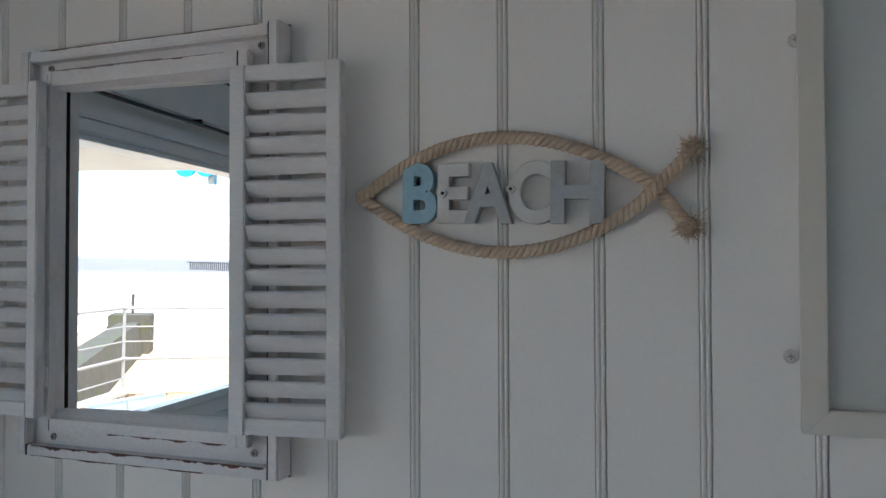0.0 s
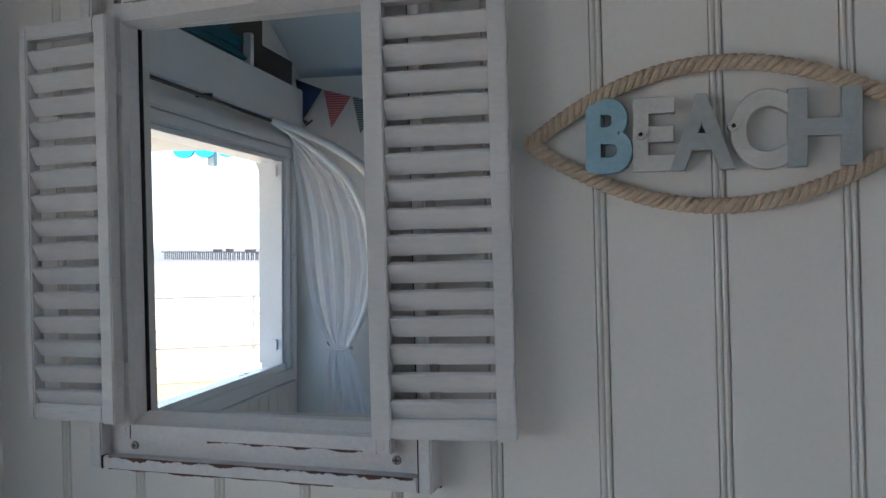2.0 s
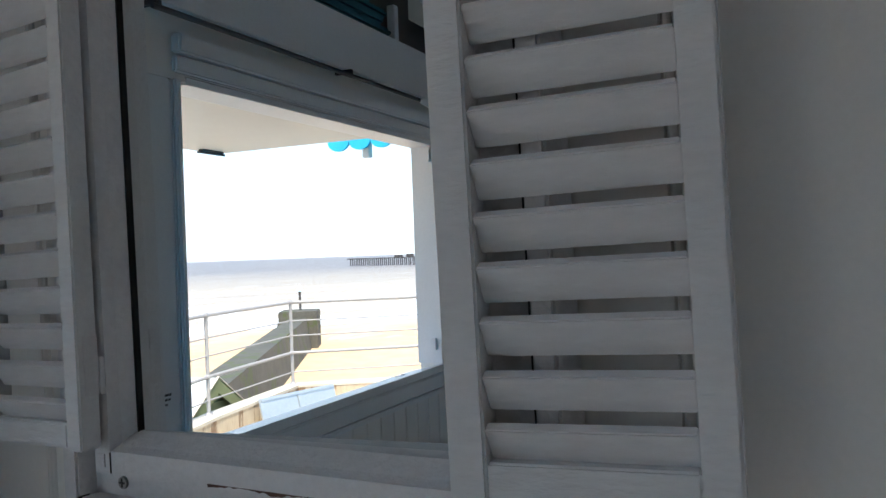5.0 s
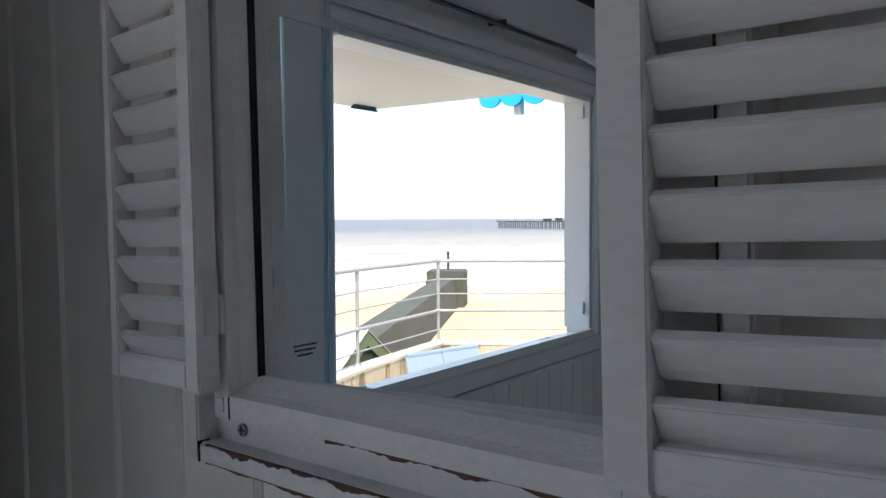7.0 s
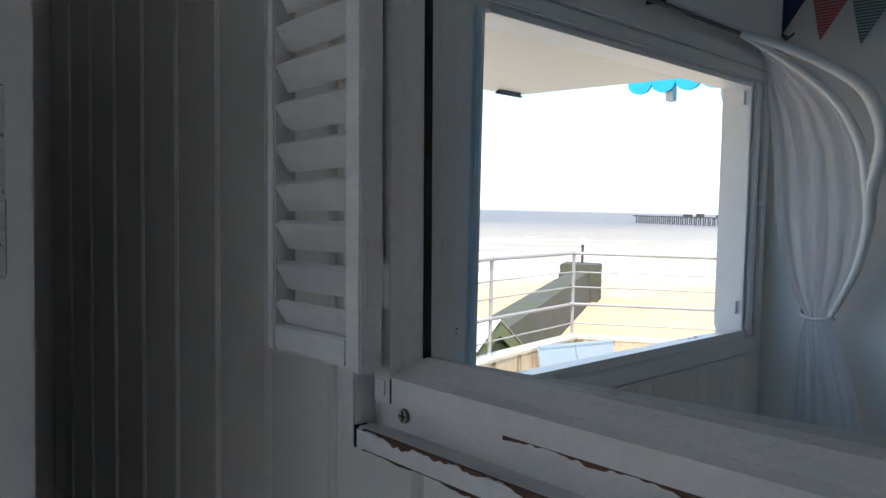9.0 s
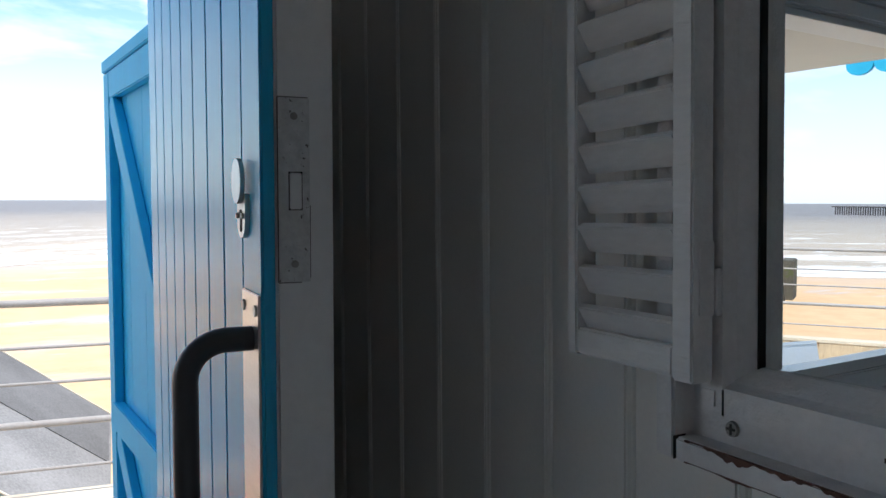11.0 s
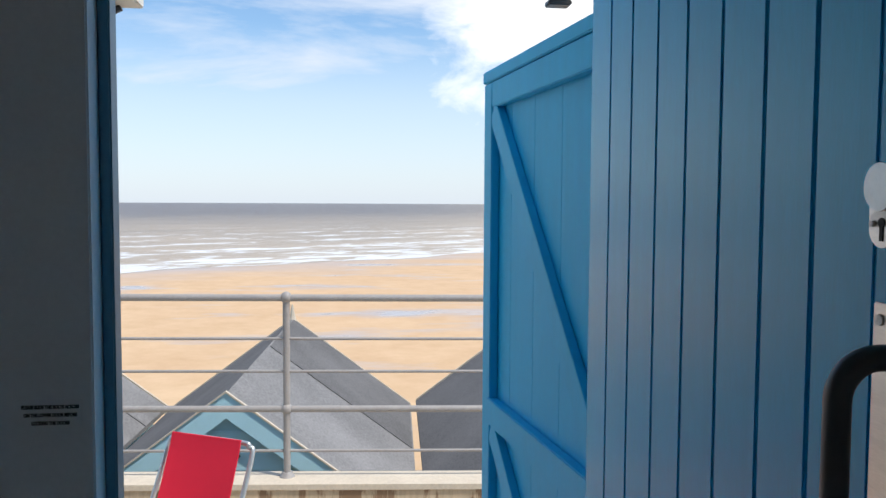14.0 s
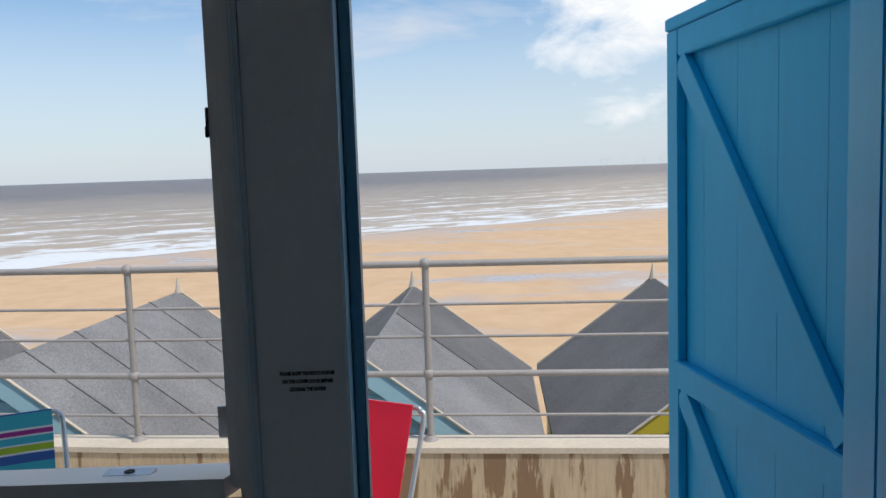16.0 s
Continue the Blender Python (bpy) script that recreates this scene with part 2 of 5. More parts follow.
SHORE_TURN = radians(125)       # which way the waterline runs

# sand: dry and wet patches, long pools that mirror the sky
M_SAND = bpy.data.materials.new("beach_sand")
M_SAND.use_nodes = True
st = M_SAND.node_tree
sb = st.nodes["Principled BSDF"]
sc = st.nodes.new("ShaderNodeTexCoord")
sm = node(st, "ShaderNodeMapping", Scale=(0.085, 0.035, 1.0), Rotation=(0, 0, radians(-35)))
link(st, sc.outputs["Object"], sm.inputs["Vector"])
pool = node(st, "ShaderNodeTexNoise", Scale=1.1, Detail=6.0, Roughness=0.62)
link(st, sm.outputs["Vector"], pool.inputs["Vector"])
pr = st.nodes.new("ShaderNodeValToRGB")
pr.color_ramp.elements[0].position, pr.color_ramp.elements[1].position = 0.555, 0.64
link(st, pool.outputs["Fac"], pr.inputs["Fac"])
grain = node(st, "ShaderNodeTexNoise", Scale=0.6, Detail=9.0, Roughness=0.7)
link(st, sc.outputs["Object"], grain.inputs["Vector"])
sr = st.nodes.new("ShaderNodeValToRGB")
sr.color_ramp.elements[0].position, sr.color_ramp.elements[1].position = 0.3, 0.7
sr.color_ramp.elements[0].color, sr.color_ramp.elements[1].color = (0.54, 0.35, 0.195, 1), (0.64, 0.445, 0.265, 1)
link(st, grain.outputs["Fac"], sr.inputs["Fac"])
sx = st.nodes.new("ShaderNodeMixRGB")
sx.inputs["Color2"].default_value = (0.46, 0.40, 0.37, 1)
# sand stays wet and dark in a wavering strip along the waterline
off = st.nodes.new("ShaderNodeVectorMath")
off.operation, off.inputs[1].default_value = "SUBTRACT", (-69.0, -16.0, 0.0)
link(st, sc.outputs["Object"], off.inputs[0])
out_sea = st.nodes.new("ShaderNodeVectorMath")
out_sea.operation, out_sea.inputs[1].default_value = "DOT_PRODUCT", (-math.sin(SHORE_TURN), math.cos(SHORE_TURN), 0.0)
link(st, off.outputs["Vector"], out_sea.inputs[0])
waver = st.nodes.new("ShaderNodeMath")
waver.operation, waver.inputs[1].default_value = "MULTIPLY_ADD", 40.0
link(st, pool.outputs["Fac"], waver.inputs[0])
link(st, out_sea.outputs["Value"], waver.inputs[2])
strip = node(st, "ShaderNodeMapRange", **{"From Min": 9.0, "From Max": 27.0, "To Min": 0.0, "To Max": 0.85})
link(st, waver.outputs[0], strip.inputs["Value"])
wet = st.nodes.new("ShaderNodeMath")
wet.operation = "MAXIMUM"
link(st, pr.outputs["Color"], wet.inputs[0])
link(st, strip.outputs["Result"], wet.inputs[1])
link(st, wet.outputs[0], sx.inputs["Fac"])
link(st, sr.outputs["Color"], sx.inputs["Color1"])
link(st, sx.outputs["Color"], sb.inputs["Base Color"])
rr = st.nodes.new("ShaderNodeMapRange")
rr.inputs["To Min"].default_value, rr.inputs["To Max"].default_value = 0.9, 0.22
link(st, wet.outputs[0], rr.inputs["Value"])
link(st, rr.outputs["Result"], sb.inputs["Roughness"])

# sea: silt-brown water, rows of breakers that thicken towards the shore (object y runs out to sea)
M_SEA = bpy.data.materials.new("silty_sea")
M_SEA.use_nodes = True
st = M_SEA.node_tree
sb = st.nodes["Principled BSDF"]
sb.inputs["Roughness"].default_value = 0.35
sc = st.nodes.new("ShaderNodeTexCoord")
sp = st.nodes.new("ShaderNodeSeparateXYZ")
link(st, sc.outputs["Object"], sp.inputs["Vector"])
sm = node(st, "ShaderNodeMapping", Scale=(0.13, 0.30, 1.0))
link(st, sc.outputs["Object"], sm.inputs["Vector"])
wave = node(st, "ShaderNodeTexNoise", Scale=1.0, Detail=9.0, Roughness=0.70, Distortion=0.8)
link(st, sm.outputs["Vector"], wave.inputs["Vector"])
near = st.nodes.new("ShaderNodeValToRGB")       # how much white water, by distance from the shore
near.color_ramp.elements[0].position, near.color_ramp.elements[0].color = 0.0, (0.34, 0.34, 0.34, 1)
near.color_ramp.elements[1].position, near.color_ramp.elements[1].color = 1.0, (0.0, 0.0, 0.0, 1)
for p, v in ((0.012, 0.27), (0.03, 0.15), (0.06, 0.20), (0.10, 0.13), (0.22, 0.11), (0.36, 0.05), (0.6, 0.02)):
    near.color_ramp.elements.new(p).color = (v, v, v, 1)
far = st.nodes.new("ShaderNodeMapRange")
far.inputs["From Max"].default_value = 320.0
link(st, sp.outputs["Y"], far.inputs["Value"])
link(st, far.outputs["Result"], near.inputs["Fac"])
sa = st.nodes.new("ShaderNodeMath")
sa.operation = "ADD"
link(st, wave.outputs["Fac"], sa.inputs[0])
link(st, near.outputs["Color"], sa.inputs[1])
crest = node(st, "ShaderNodeTexWave", Scale=0.020, Distortion=5.0, Detail=3.0)
crest.inputs["Detail Scale"].default_value = 0.6
crest.bands_direction = "Y"
link(st, sc.outputs["Object"], crest.inputs["Vector"])
rows_on = st.nodes.new("ShaderNodeMath")
rows_on.operation, rows_on.inputs[1].default_value = "MULTIPLY_ADD", 0.11
link(st, crest.outputs["Fac"], rows_on.inputs[0])
link(st, sa.outputs[0], rows_on.inputs[2])
sa = rows_on
foam = st.nodes.new("ShaderNodeValToRGB")
foam.color_ramp.elements[0].position, foam.color_ramp.elements[1].position = 0.735, 0.79
link(st, sa.outputs[0], foam.inputs["Fac"])
hue = st.nodes.new("ShaderNodeValToRGB")
for e, (p, col) in zip(hue.color_ramp.elements, ((0.0, (0.47, 0.37, 0.26)), (1.0, (0.17, 0.14, 0.12)))):
    e.position, e.color = p, (*col, 1)
hue.color_ramp.elements.new(0.4).color = (0.34, 0.27, 0.195, 1)
bands = node(st, "ShaderNodeTexNoise", Scale=0.2, Detail=3.0)
link(st, sm.outputs["Vector"], bands.inputs["Vector"])
sh = node(st, "ShaderNodeMath")
sh.operation = "MULTIPLY_ADD"
sh.inputs[1].default_value = 0.9
link(st, bands.outputs["Fac"], sh.inputs[0])
sq = st.nodes.new("ShaderNodeMath")
sq.operation = "SUBTRACT"
sq.inputs[1].default_value = 0.45
link(st, far.outputs["Result"], sq.inputs[0])
link(st, sq.outputs[0], sh.inputs[2])
link(st, sh.outputs[0], hue.inputs["Fac"])
sx = st.nodes.new("ShaderNodeMixRGB")
sx.inputs["Color2"].default_value = (0.82, 0.82, 0.80, 1)
link(st, foam.outputs["Color"], sx.inputs["Fac"])
link(st, hue.outputs["Color"], sx.inputs["Color1"])
link(st, sx.outputs["Color"], sb.inputs["Base Color"])
rip = node(st, "ShaderNodeTexNoise", Scale=9.0, Detail=4.0)
link(st, sm.outputs["Vector"], rip.inputs["Vector"])
sbp = node(st, "ShaderNodeBump", Strength=0.9, Distance=0.4)
link(st, rip.outputs["Fac"], sbp.inputs["Height"])
link(st, sbp.outputs["Normal"], sb.inputs["Normal"])


# ---- building helpers ----
BASE = {}


def box(bm, x0, x1, y0, y1, z0, z1, m=None):
    r = bmesh.ops.create_cube(bm, size=1.0)
    s = Matrix.Translation(((x0 + x1) / 2, (y0 + y1) / 2, (z0 + z1) / 2)) @ Matrix.Diagonal((abs(x1 - x0), abs(y1 - y0), abs(z1 - z0), 1))
    bmesh.ops.transform(bm, matrix=(m @ s) if m else s, verts=r["verts"])
    return r["verts"]


def boxes(*bounds, bevel=0.0, m=None):
    bm = bmesh.new()
    for b in bounds:
        box(bm, *b, m=m)
    if bevel:
        bmesh.ops.bevel(bm, geom=bm.edges[:], offset=bevel, segments=2, affect="EDGES", clamp_overlap=True)
    return bm


def rod(bm, a, b, r, r2=None, n=10):
    a, b = Vector(a), Vector(b)
    d = b - a
    turn = d.to_track_quat("Z", "Y").to_matrix().to_4x4()
    return bmesh.ops.create_cone(bm, cap_ends=True, segments=n, radius1=r, radius2=r if r2 is None else r2, depth=d.length,
                                 matrix=Matrix.Translation((a + b) / 2) @ turn)["verts"]


def ball(bm, p, r, scale=(1, 1, 1)):
    bmesh.ops.create_uvsphere(bm, u_segments=14, v_segments=8, radius=r, matrix=Matrix.Translation(p) @ Matrix.Diagonal((*scale, 1)))


def tube(bm, pts, r, n=10, closed_ends=True):
    """A round bar swept along points; r is one radius or one for each point."""
    pts = [Vector(p) for p in pts]
    rings, side = [], None
    for i, p in enumerate(pts):
        d = (pts[min(i + 1, len(pts) - 1)] - pts[max(i - 1, 0)]).normalized()
        if side is None:
            side = d.orthogonal().normalized()
        side = (side - d * side.dot(d)).normalized()
        up = d.cross(side)
        ri = r[i] if isinstance(r, (list, tuple)) else r
        rings.append([bm.verts.new(p + (side * math.cos(2 * math.pi * k / n) + up * math.sin(2 * math.pi * k / n)) * ri) for k in range(n)])
    for a, b in zip(rings, rings[1:]):
        for k in range(n):
            bm.faces.new((a[k], a[(k + 1) % n], b[(k + 1) % n], b[k]))
    if closed_ends:
        bm.faces.new(rings[0][::-1])
        bm.faces.new(rings[-1])
    return bm


def prism(bm, poly, lift):
    """A flat polygon made thick by the vector lift."""
    a = [bm.verts.new(p) for p in poly]
    b = [bm.verts.new(Vector(p) + Vector(lift)) for p in poly]
    bm.faces.new(a[::-1])
    bm.faces.new(b)
    for i in range(len(a)):
        j = (i + 1) % len(a)
        bm.faces.new((a[i], a[j], b[j], b[i]))
    return bm


def mesh_of(name, bm, material, smooth=False):
    bmesh.ops.recalc_face_normals(bm, faces=bm.faces)
    me = bpy.data.meshes.new(name)
    bm.to_mesh(me)
    bm.free()
    me.materials.append(material)
    if smooth:
        me.shade_smooth()
        me.set_sharp_from_angle(angle=radians(40))
    return me


def thing(name, at, label, category, group=""):
    e = new(name)
    e.location, e.empty_display_size = at, 0.05
    BASE[e] = Matrix.Translation(at)
    return tagged(e, label, category, group)


def part(name, bm, material, parent, label="", smooth=False):
    me = bm if isinstance(bm, bpy.types.Mesh) else mesh_of(name, bm, material, smooth)
    ob = new(name, me)
    ob.parent = parent
    ob.matrix_parent_inverse = BASE.get(parent, Matrix()).inverted()
    BASE[ob] = Matrix()
    if label:
        ob["label"] = label
    return ob


def whole(name, bm, material, label, category, group="", kind="", smooth=False):
    ob = new(name, mesh_of(name, bm, material, smooth))
    BASE[ob] = Matrix()
    return tagged(ob, label, category, group, kind)


def structure(name, bm, material, label, category):
    return whole(name, bm, material, label, category, kind="structure")


# ---- the hut's shell ----
WY, FAR, FX, FXO, BACK = 1.172, -1.85, -1.80, -1.915, 1.18     # mirror wall, opposite wall, front wall inside and outside, rear wall
EAVE, RIDGE, MID = 2.46, 3.25, -0.34
WIN = (-1.69, -0.077, 1.030, 2.035)                           # window opening: y, y, sill, head
DOOR = (0.142, 1.02, 2.02)                                    # door opening: y, y, head

floor = structure("floor", boxes((FXO, BACK + 0.1, FAR - 0.1, WY + 0.12, -0.12, 0.0)), M_FLOOR, "unseen plank floor of the beach hut, made pale to bounce light", "floor")
wall_north = structure("wall_north", boxes((FX, BACK + 0.1, WY + 0.012, WY + 0.12, 0, EAVE)), M_WALL, "white tongue-and-groove boarded side wall", "wall")
wall_south = structure("wall_south", boxes((FX, BACK + 0.1, FAR - 0.1, FAR - 0.012, 0, EAVE)), M_WALL, "white boarded side wall opposite the mirror", "wall")
bm = boxes((BACK, BACK + 0.1, FAR - 0.012, WY + 0.012, 0, EAVE))
prism(bm, [(BACK, FAR - 0.1, EAVE), (BACK, WY + 0.12, EAVE), (BACK, MID, RIDGE)], (0.1, 0, 0))
wall_east = structure("wall_east", bm, M_WALL, "plain white rear wall of the hut", "wall")
bm = boxes((FXO, FX, FAR - 0.1, WIN[0], 0, EAVE), (FXO, FX, WIN[0], WIN[1], 0, WIN[2] - 0.09), (FXO, FX, WIN[0], WIN[1], WIN[3], EAVE),
           (FXO, FX, DOOR[1], WY + 0.12, 0, EAVE), (FXO, FX, DOOR[0], DOOR[1], DOOR[2], EAVE), (FXO, FX, WIN[1], DOOR[0], DOOR[2], EAVE))
prism(bm, [(FXO, FAR - 0.1, EAVE), (FXO, WY + 0.12, EAVE), (FXO, MID, RIDGE)], (FX - FXO, 0, 0))
wall_west = structure("wall_west", bm, M_WALL, "white front wall with window and door openings", "wall")
bm = bmesh.new()
for y in (FAR - 0.25, WY + 0.27):
    s = (RIDGE - EAVE) / (WY + 0.12 - MID)
    ze = RIDGE - abs(y - MID) * s
    prism(bm, [(FXO - 0.05, y, ze), (BACK + 0.2, y, ze), (BACK + 0.2, MID, RIDGE), (FXO - 0.05, MID, RIDGE)], (0, 0, 0.08))
ceiling = structure("ceiling", bm, M_CEIL, "pale blue sloping boarded ceiling", "ceiling")

# boards of the mirror wall: a flat face with a double bead at one edge
PITCH = 0.1097


def bead_board(height, pitch, axis):
    prof = [(0.0, 0.012), (0.0, 0.002), (0.001, 0.0), (pitch - 0.0125, 0.0), (pitch - 0.0118, 0.0030), (pitch - 0.0108, 0.0002), (pitch - 0.0094, -0.0013), (pitch - 0.0078, -0.0006), (pitch - 0.0066, 0.0010), (pitch - 0.0058, 0.0026), (pitch - 0.0048, 0.0002), (pitch - 0.0034, -0.0013), (pitch - 0.0018, -0.0004), (pitch - 0.0008, 0.0012), (pitch - 0.0006, 0.012)]
    bm = bmesh.new()
    low = [bm.verts.new((u, d, 0) if axis == "x" else (d, u, 0)) for u, d in prof]
    top = [bm.verts.new((u, d, height) if axis == "x" else (d, u, height)) for u, d in prof]
    for i in range(len(prof) - 1):
        bm.faces.new((low[i], low[i + 1], top[i + 1], top[i]))
    bm.faces.new(low)
    bm.faces.new(top[::-1])
    return bm


me = mesh_of("board", bead_board(EAVE, PITCH, "x"), M_WALL)
low = mesh_of("board", bead_board(1.385, PITCH, "x"), M_WALL)        # two boards are cut out behind the mirror
high = mesh_of("board", bead_board(EAVE - 1.880, PITCH, "x"), M_WALL)
LEAN = radians(1.35)          # the old boards and all that is fixed to them lean a little
for k in range(-15, 12):
    x = -0.110 + 0.007 + k * PITCH
    if x < FX:
        continue
    for mesh, z in ((low, 0.0), (high, 1.880)) if k in (-5, -4) else ((me, 0.0),):
        ob = part("board", mesh, M_WALL, wall_north)
        ob.matrix_basis = Matrix.Translation((0, WY, 1.44)) @ Matrix.Rotation(-LEAN, 4, "Y") @ Matrix.Translation((x, 0, z - 1.44))
me = mesh_of("board", bead_board(WIN[2] - 0.11, 0.105, "y"), M_WALL)
for k in range(15):
    ob = part("board", me, M_WALL, wall_west)
    ob.matrix_basis = Matrix.Translation((FX, -1.80 + 0.105 * k, 0)) @ Matrix.Diagonal((-1, 1, 1, 1)) @ Matrix.Translation((-0.012, 0, 0))

# window: lining, moulded casing and sloping sill
window_1 = thing("window_1", (FX, (WIN[0] + WIN[1]) / 2, WIN[2]), "open glassless hut window with white moulded frame", "window")
window_1["kind"] = "structure"
y0, y1, z0, z1 = WIN
b = bmesh.new()
prism(b, [(FX + 0.012, y0, z0), (FXO - 0.05, y0, z0 - 0.039), (FXO - 0.05, y0, z0 - 0.072), (FX + 0.012, y0, z0 - 0.032)], (0, y1 - y0, 0))
part("window_sill", b, M_TRIM, window_1, "white painted sloping sill board")
part("apron_rail", boxes((FX, FX + 0.022, y0 - 0.10, y1 + 0.05, z0 - 0.095, z0 - 0.033), (FX, FX + 0.034, y0 - 0.10, y1 + 0.05, z0 - 0.115, z0 - 0.097), bevel=0.005), M_TRIM, window_1)
part("head_casing", boxes((FX, FX + 0.018, y0 - 0.10, y1 + 0.052, z1 + 0.002, z1 + 0.05), (FX, FX + 0.034, y0 - 0.10, y1 + 0.052, z1 + 0.052, z1 + 0.105), bevel=0.006), M_TRIM, window_1)
part("side_casing", boxes((FX, FX + 0.018, y0 - 0.05, y0 - 0.002, z0 - 0.03, z1), (FX, FX + 0.030, y0 - 0.10, y0 - 0.052, z0 - 0.03, z1), bevel=0.005), M_TRIM, window_1)
part("lining", boxes((FXO - 0.003, FX + 0.003, y0 + 0.002, y0 + 0.02, z0 + 0.002, z1 - 0.002), bevel=0.002), M_TRIM, window_1)
part("head_lining", boxes((FXO - 0.003, FX + 0.003, y0 + 0.02, y1 - 0.002, z1 - 0.022, z1 - 0.002), bevel=0.002), M_TRIM, window_1)
for z in (1.12, 1.97):
    part("keep", boxes((FX - 0.045, FX - 0.020, y0 + 0.02, y0 + 0.034, z - 0.026, z + 0.026), (FX - 0.060, FX - 0.046, y0 + 0.02, y0 + 0.026, z - 0.01, z + 0.01), bevel=0.002), M_TRIM, window_1, "small metal shutter keep")
b = bmesh.new()
ball(b, (FX + 0.032, y0 - 0.06, 1.55), 0.016)
part("catch_knob", b, M_TRIM, window_1, "small white round knob", smooth=True)
for y in (-0.255, -1.42):
    zs = z0 - 0.039 * 0.082 / 0.177
    b = boxes((FX - 0.085, FX - 0.055, y - 0.04, y + 0.04, zs - 0.006, zs + 0.004))
    p = part("bolt_plate", b, M_STEEL, window_1, "steel bolt socket plate in the sill")
    b = bmesh.new()
    rod(b, (FX - 0.07, y, zs), (FX - 0.07, y, zs + 0.0052), 0.009)
    part("socket", b, M_BLACK, p)
part("hinge", boxes((FXO - 0.012, FXO - 0.005, y1 - 0.042, y1 - 0.002, 1.052, 1.106), bevel=0.001), M_STEEL, window_1, "steel hinge plate on the jamb")

# door post between window and door
door_post = thing("door_post", (FX, 0.03, 0), "white painted post with blue outer stop and notice", "post")
door_post["kind"] = "structure"
part("post_body", boxes((FXO, FX, -0.02, 0.122, 0, DOOR[2]), bevel=0.003), M_TRIM, door_post)
part("window_casing", boxes((FXO + 0.012, FX + 0.002, WIN[1] + 0.022, -0.021, 0.9, DOOR[2]), bevel=0.004), M_TRIM, door_post)
part("window_bead", boxes((FXO + 0.01, FX - 0.02, WIN[1], WIN[1] + 0.021, WIN[2] - 0.03, DOOR[2]), bevel=0.004), M_TRIM, door_post)
part("casing_moulding", boxes((FX + 0.002, FX + 0.016, WIN[1] + 0.03, -0.026, 0.9, DOOR[2]), bevel=0.004), M_TRIM, door_post)
part("door_stop", boxes((FX - 0.088, FX - 0.048, 0.1225, DOOR[0], 0, DOOR[2]), bevel=0.003), M_STOP, door_post, "faded blue painted door stop")
b = boxes((FX - 0.05, FX - 0.02, WIN[1] - 0.004, WIN[1], 1.555, 1.60), (FX - 0.04, FX - 0.028, WIN[1] - 0.008, WIN[1] - 0.003, 1.555, 1.572), bevel=0.001)
part("catch", b, M_DARK, door_post, "small dark window catch")


def lettering(name, text, size, m, material, parent, depth=0.0006, bold=0.0, label="", align="CENTER", sx=1.0):
    cu = bpy.data.curves.new(name, "FONT")
    cu.body, cu.size, cu.extrude, cu.offset, cu.align_x, cu.resolution_u = text, size, depth, bold, align, 5
    tmp = new(name, cu)
    me = bpy.data.meshes.new_from_object(tmp.evaluated_get(bpy.context.evaluated_depsgraph_get()))
    bpy.data.objects.remove(tmp)
    me.transform(m @ Matrix.Diagonal((sx, 1, 1, 1)))
    me.materials.clear()
    me.materials.append(material)
    return part(name, me, material, parent, label)


notice = thing("notice", (FX + 0.001, 0.059, 1.18), "clear self-adhesive notice with three lines of black capitals", "sign")
part("film", boxes((FX + 0.0005, FX + 0.0012, 0.006, 0.104, 1.148, 1.20)), M_TRIM, notice)
face_in = Matrix(((0, 0, 1, FX + 0.0018), (1, 0, 0, 0.058), (0, 1, 0, 0), (0, 0, 0, 1)))
for i, line in enumerate(("PLEASE SLIDE THE BOLTS ACROSS", "ON THE LOWER DOOR BEFORE", "LOCKING THE DOORS")):
    lettering("line", line, 0.0075, face_in @ Matrix.Translation((0, 1.187 - 0.0125 * i, 0)), M_INK, notice, 0.0003, 0.0004, sx=0.74 if i == 0 else 0.72)

# ---- inner door, open against the side wall ----
DX0, DX1, DY, DT = -1.925, -1.052, 0.938, 0.062
inner_door = thing("inner_door", (DX0, DY + DT / 2, 0.0), "blue planked hut door standing open, white on its edge", "door")
inner_door["kind"] = "structure"
part("leaf", boxes((DX0, DX1, DY + 0.012, DY + DT, 0.015, 1.985), bevel=0.003), M_TRIM, inner_door, "white painted door leaf")
edges = [DX0, -1.815, -1.712, -1.608, -1.507, -1.408, -1.308, -1.214, -1.124, DX1 + 0.001]
plank_mesh = {}
for a, c in zip(edges, edges[1:]):
    w = round(c - a - (0.0045 if c < -1.2 else 0.0012), 4)
    if w not in plank_mesh:
        plank_mesh[w] = mesh_of("plank", boxes((0, w, 0, 0.012, 0, 1.97), bevel=0.0022), M_BLUE)
    ob = part("plank", plank_mesh[w], M_BLUE, inner_door)
    ob.matrix_basis = Matrix.Translation((a + 0.002, DY, 0.015))
p = part("lock_forend", boxes((DX1 - 0.001, DX1 + 0.0012, 0.953, 0.979, 1.437, 1.588)), surface("chipped_painted_metal", (0.66, 0.67, 0.68), 0.45, vary=0.15, scale=60, bump=0.5, spots=(0.03, 0.03, 0.03), spot_at=0.63, spot_scale=170), inner_door, "painted-over lock plate flecked with black")
for i, (ya, yb, za, zb_) in enumerate(((0.9522, 0.953, 1.437, 1.588), (0.953, 0.978, 1.588, 1.5888), (0.953, 0.972, 1.4362, 1.437), (0.979, 0.9797, 1.44, 1.50))):
    part("crack", boxes((DX1 - 0.0005, DX1 + 0.0006, ya, yb, za, zb_)), M_BLACK, p)
part("latch_gap", boxes((DX1 + 0.0008, DX1 + 0.0014, 0.9612, 0.9728, 1.4962, 1.5278)), M_BLACK, p)
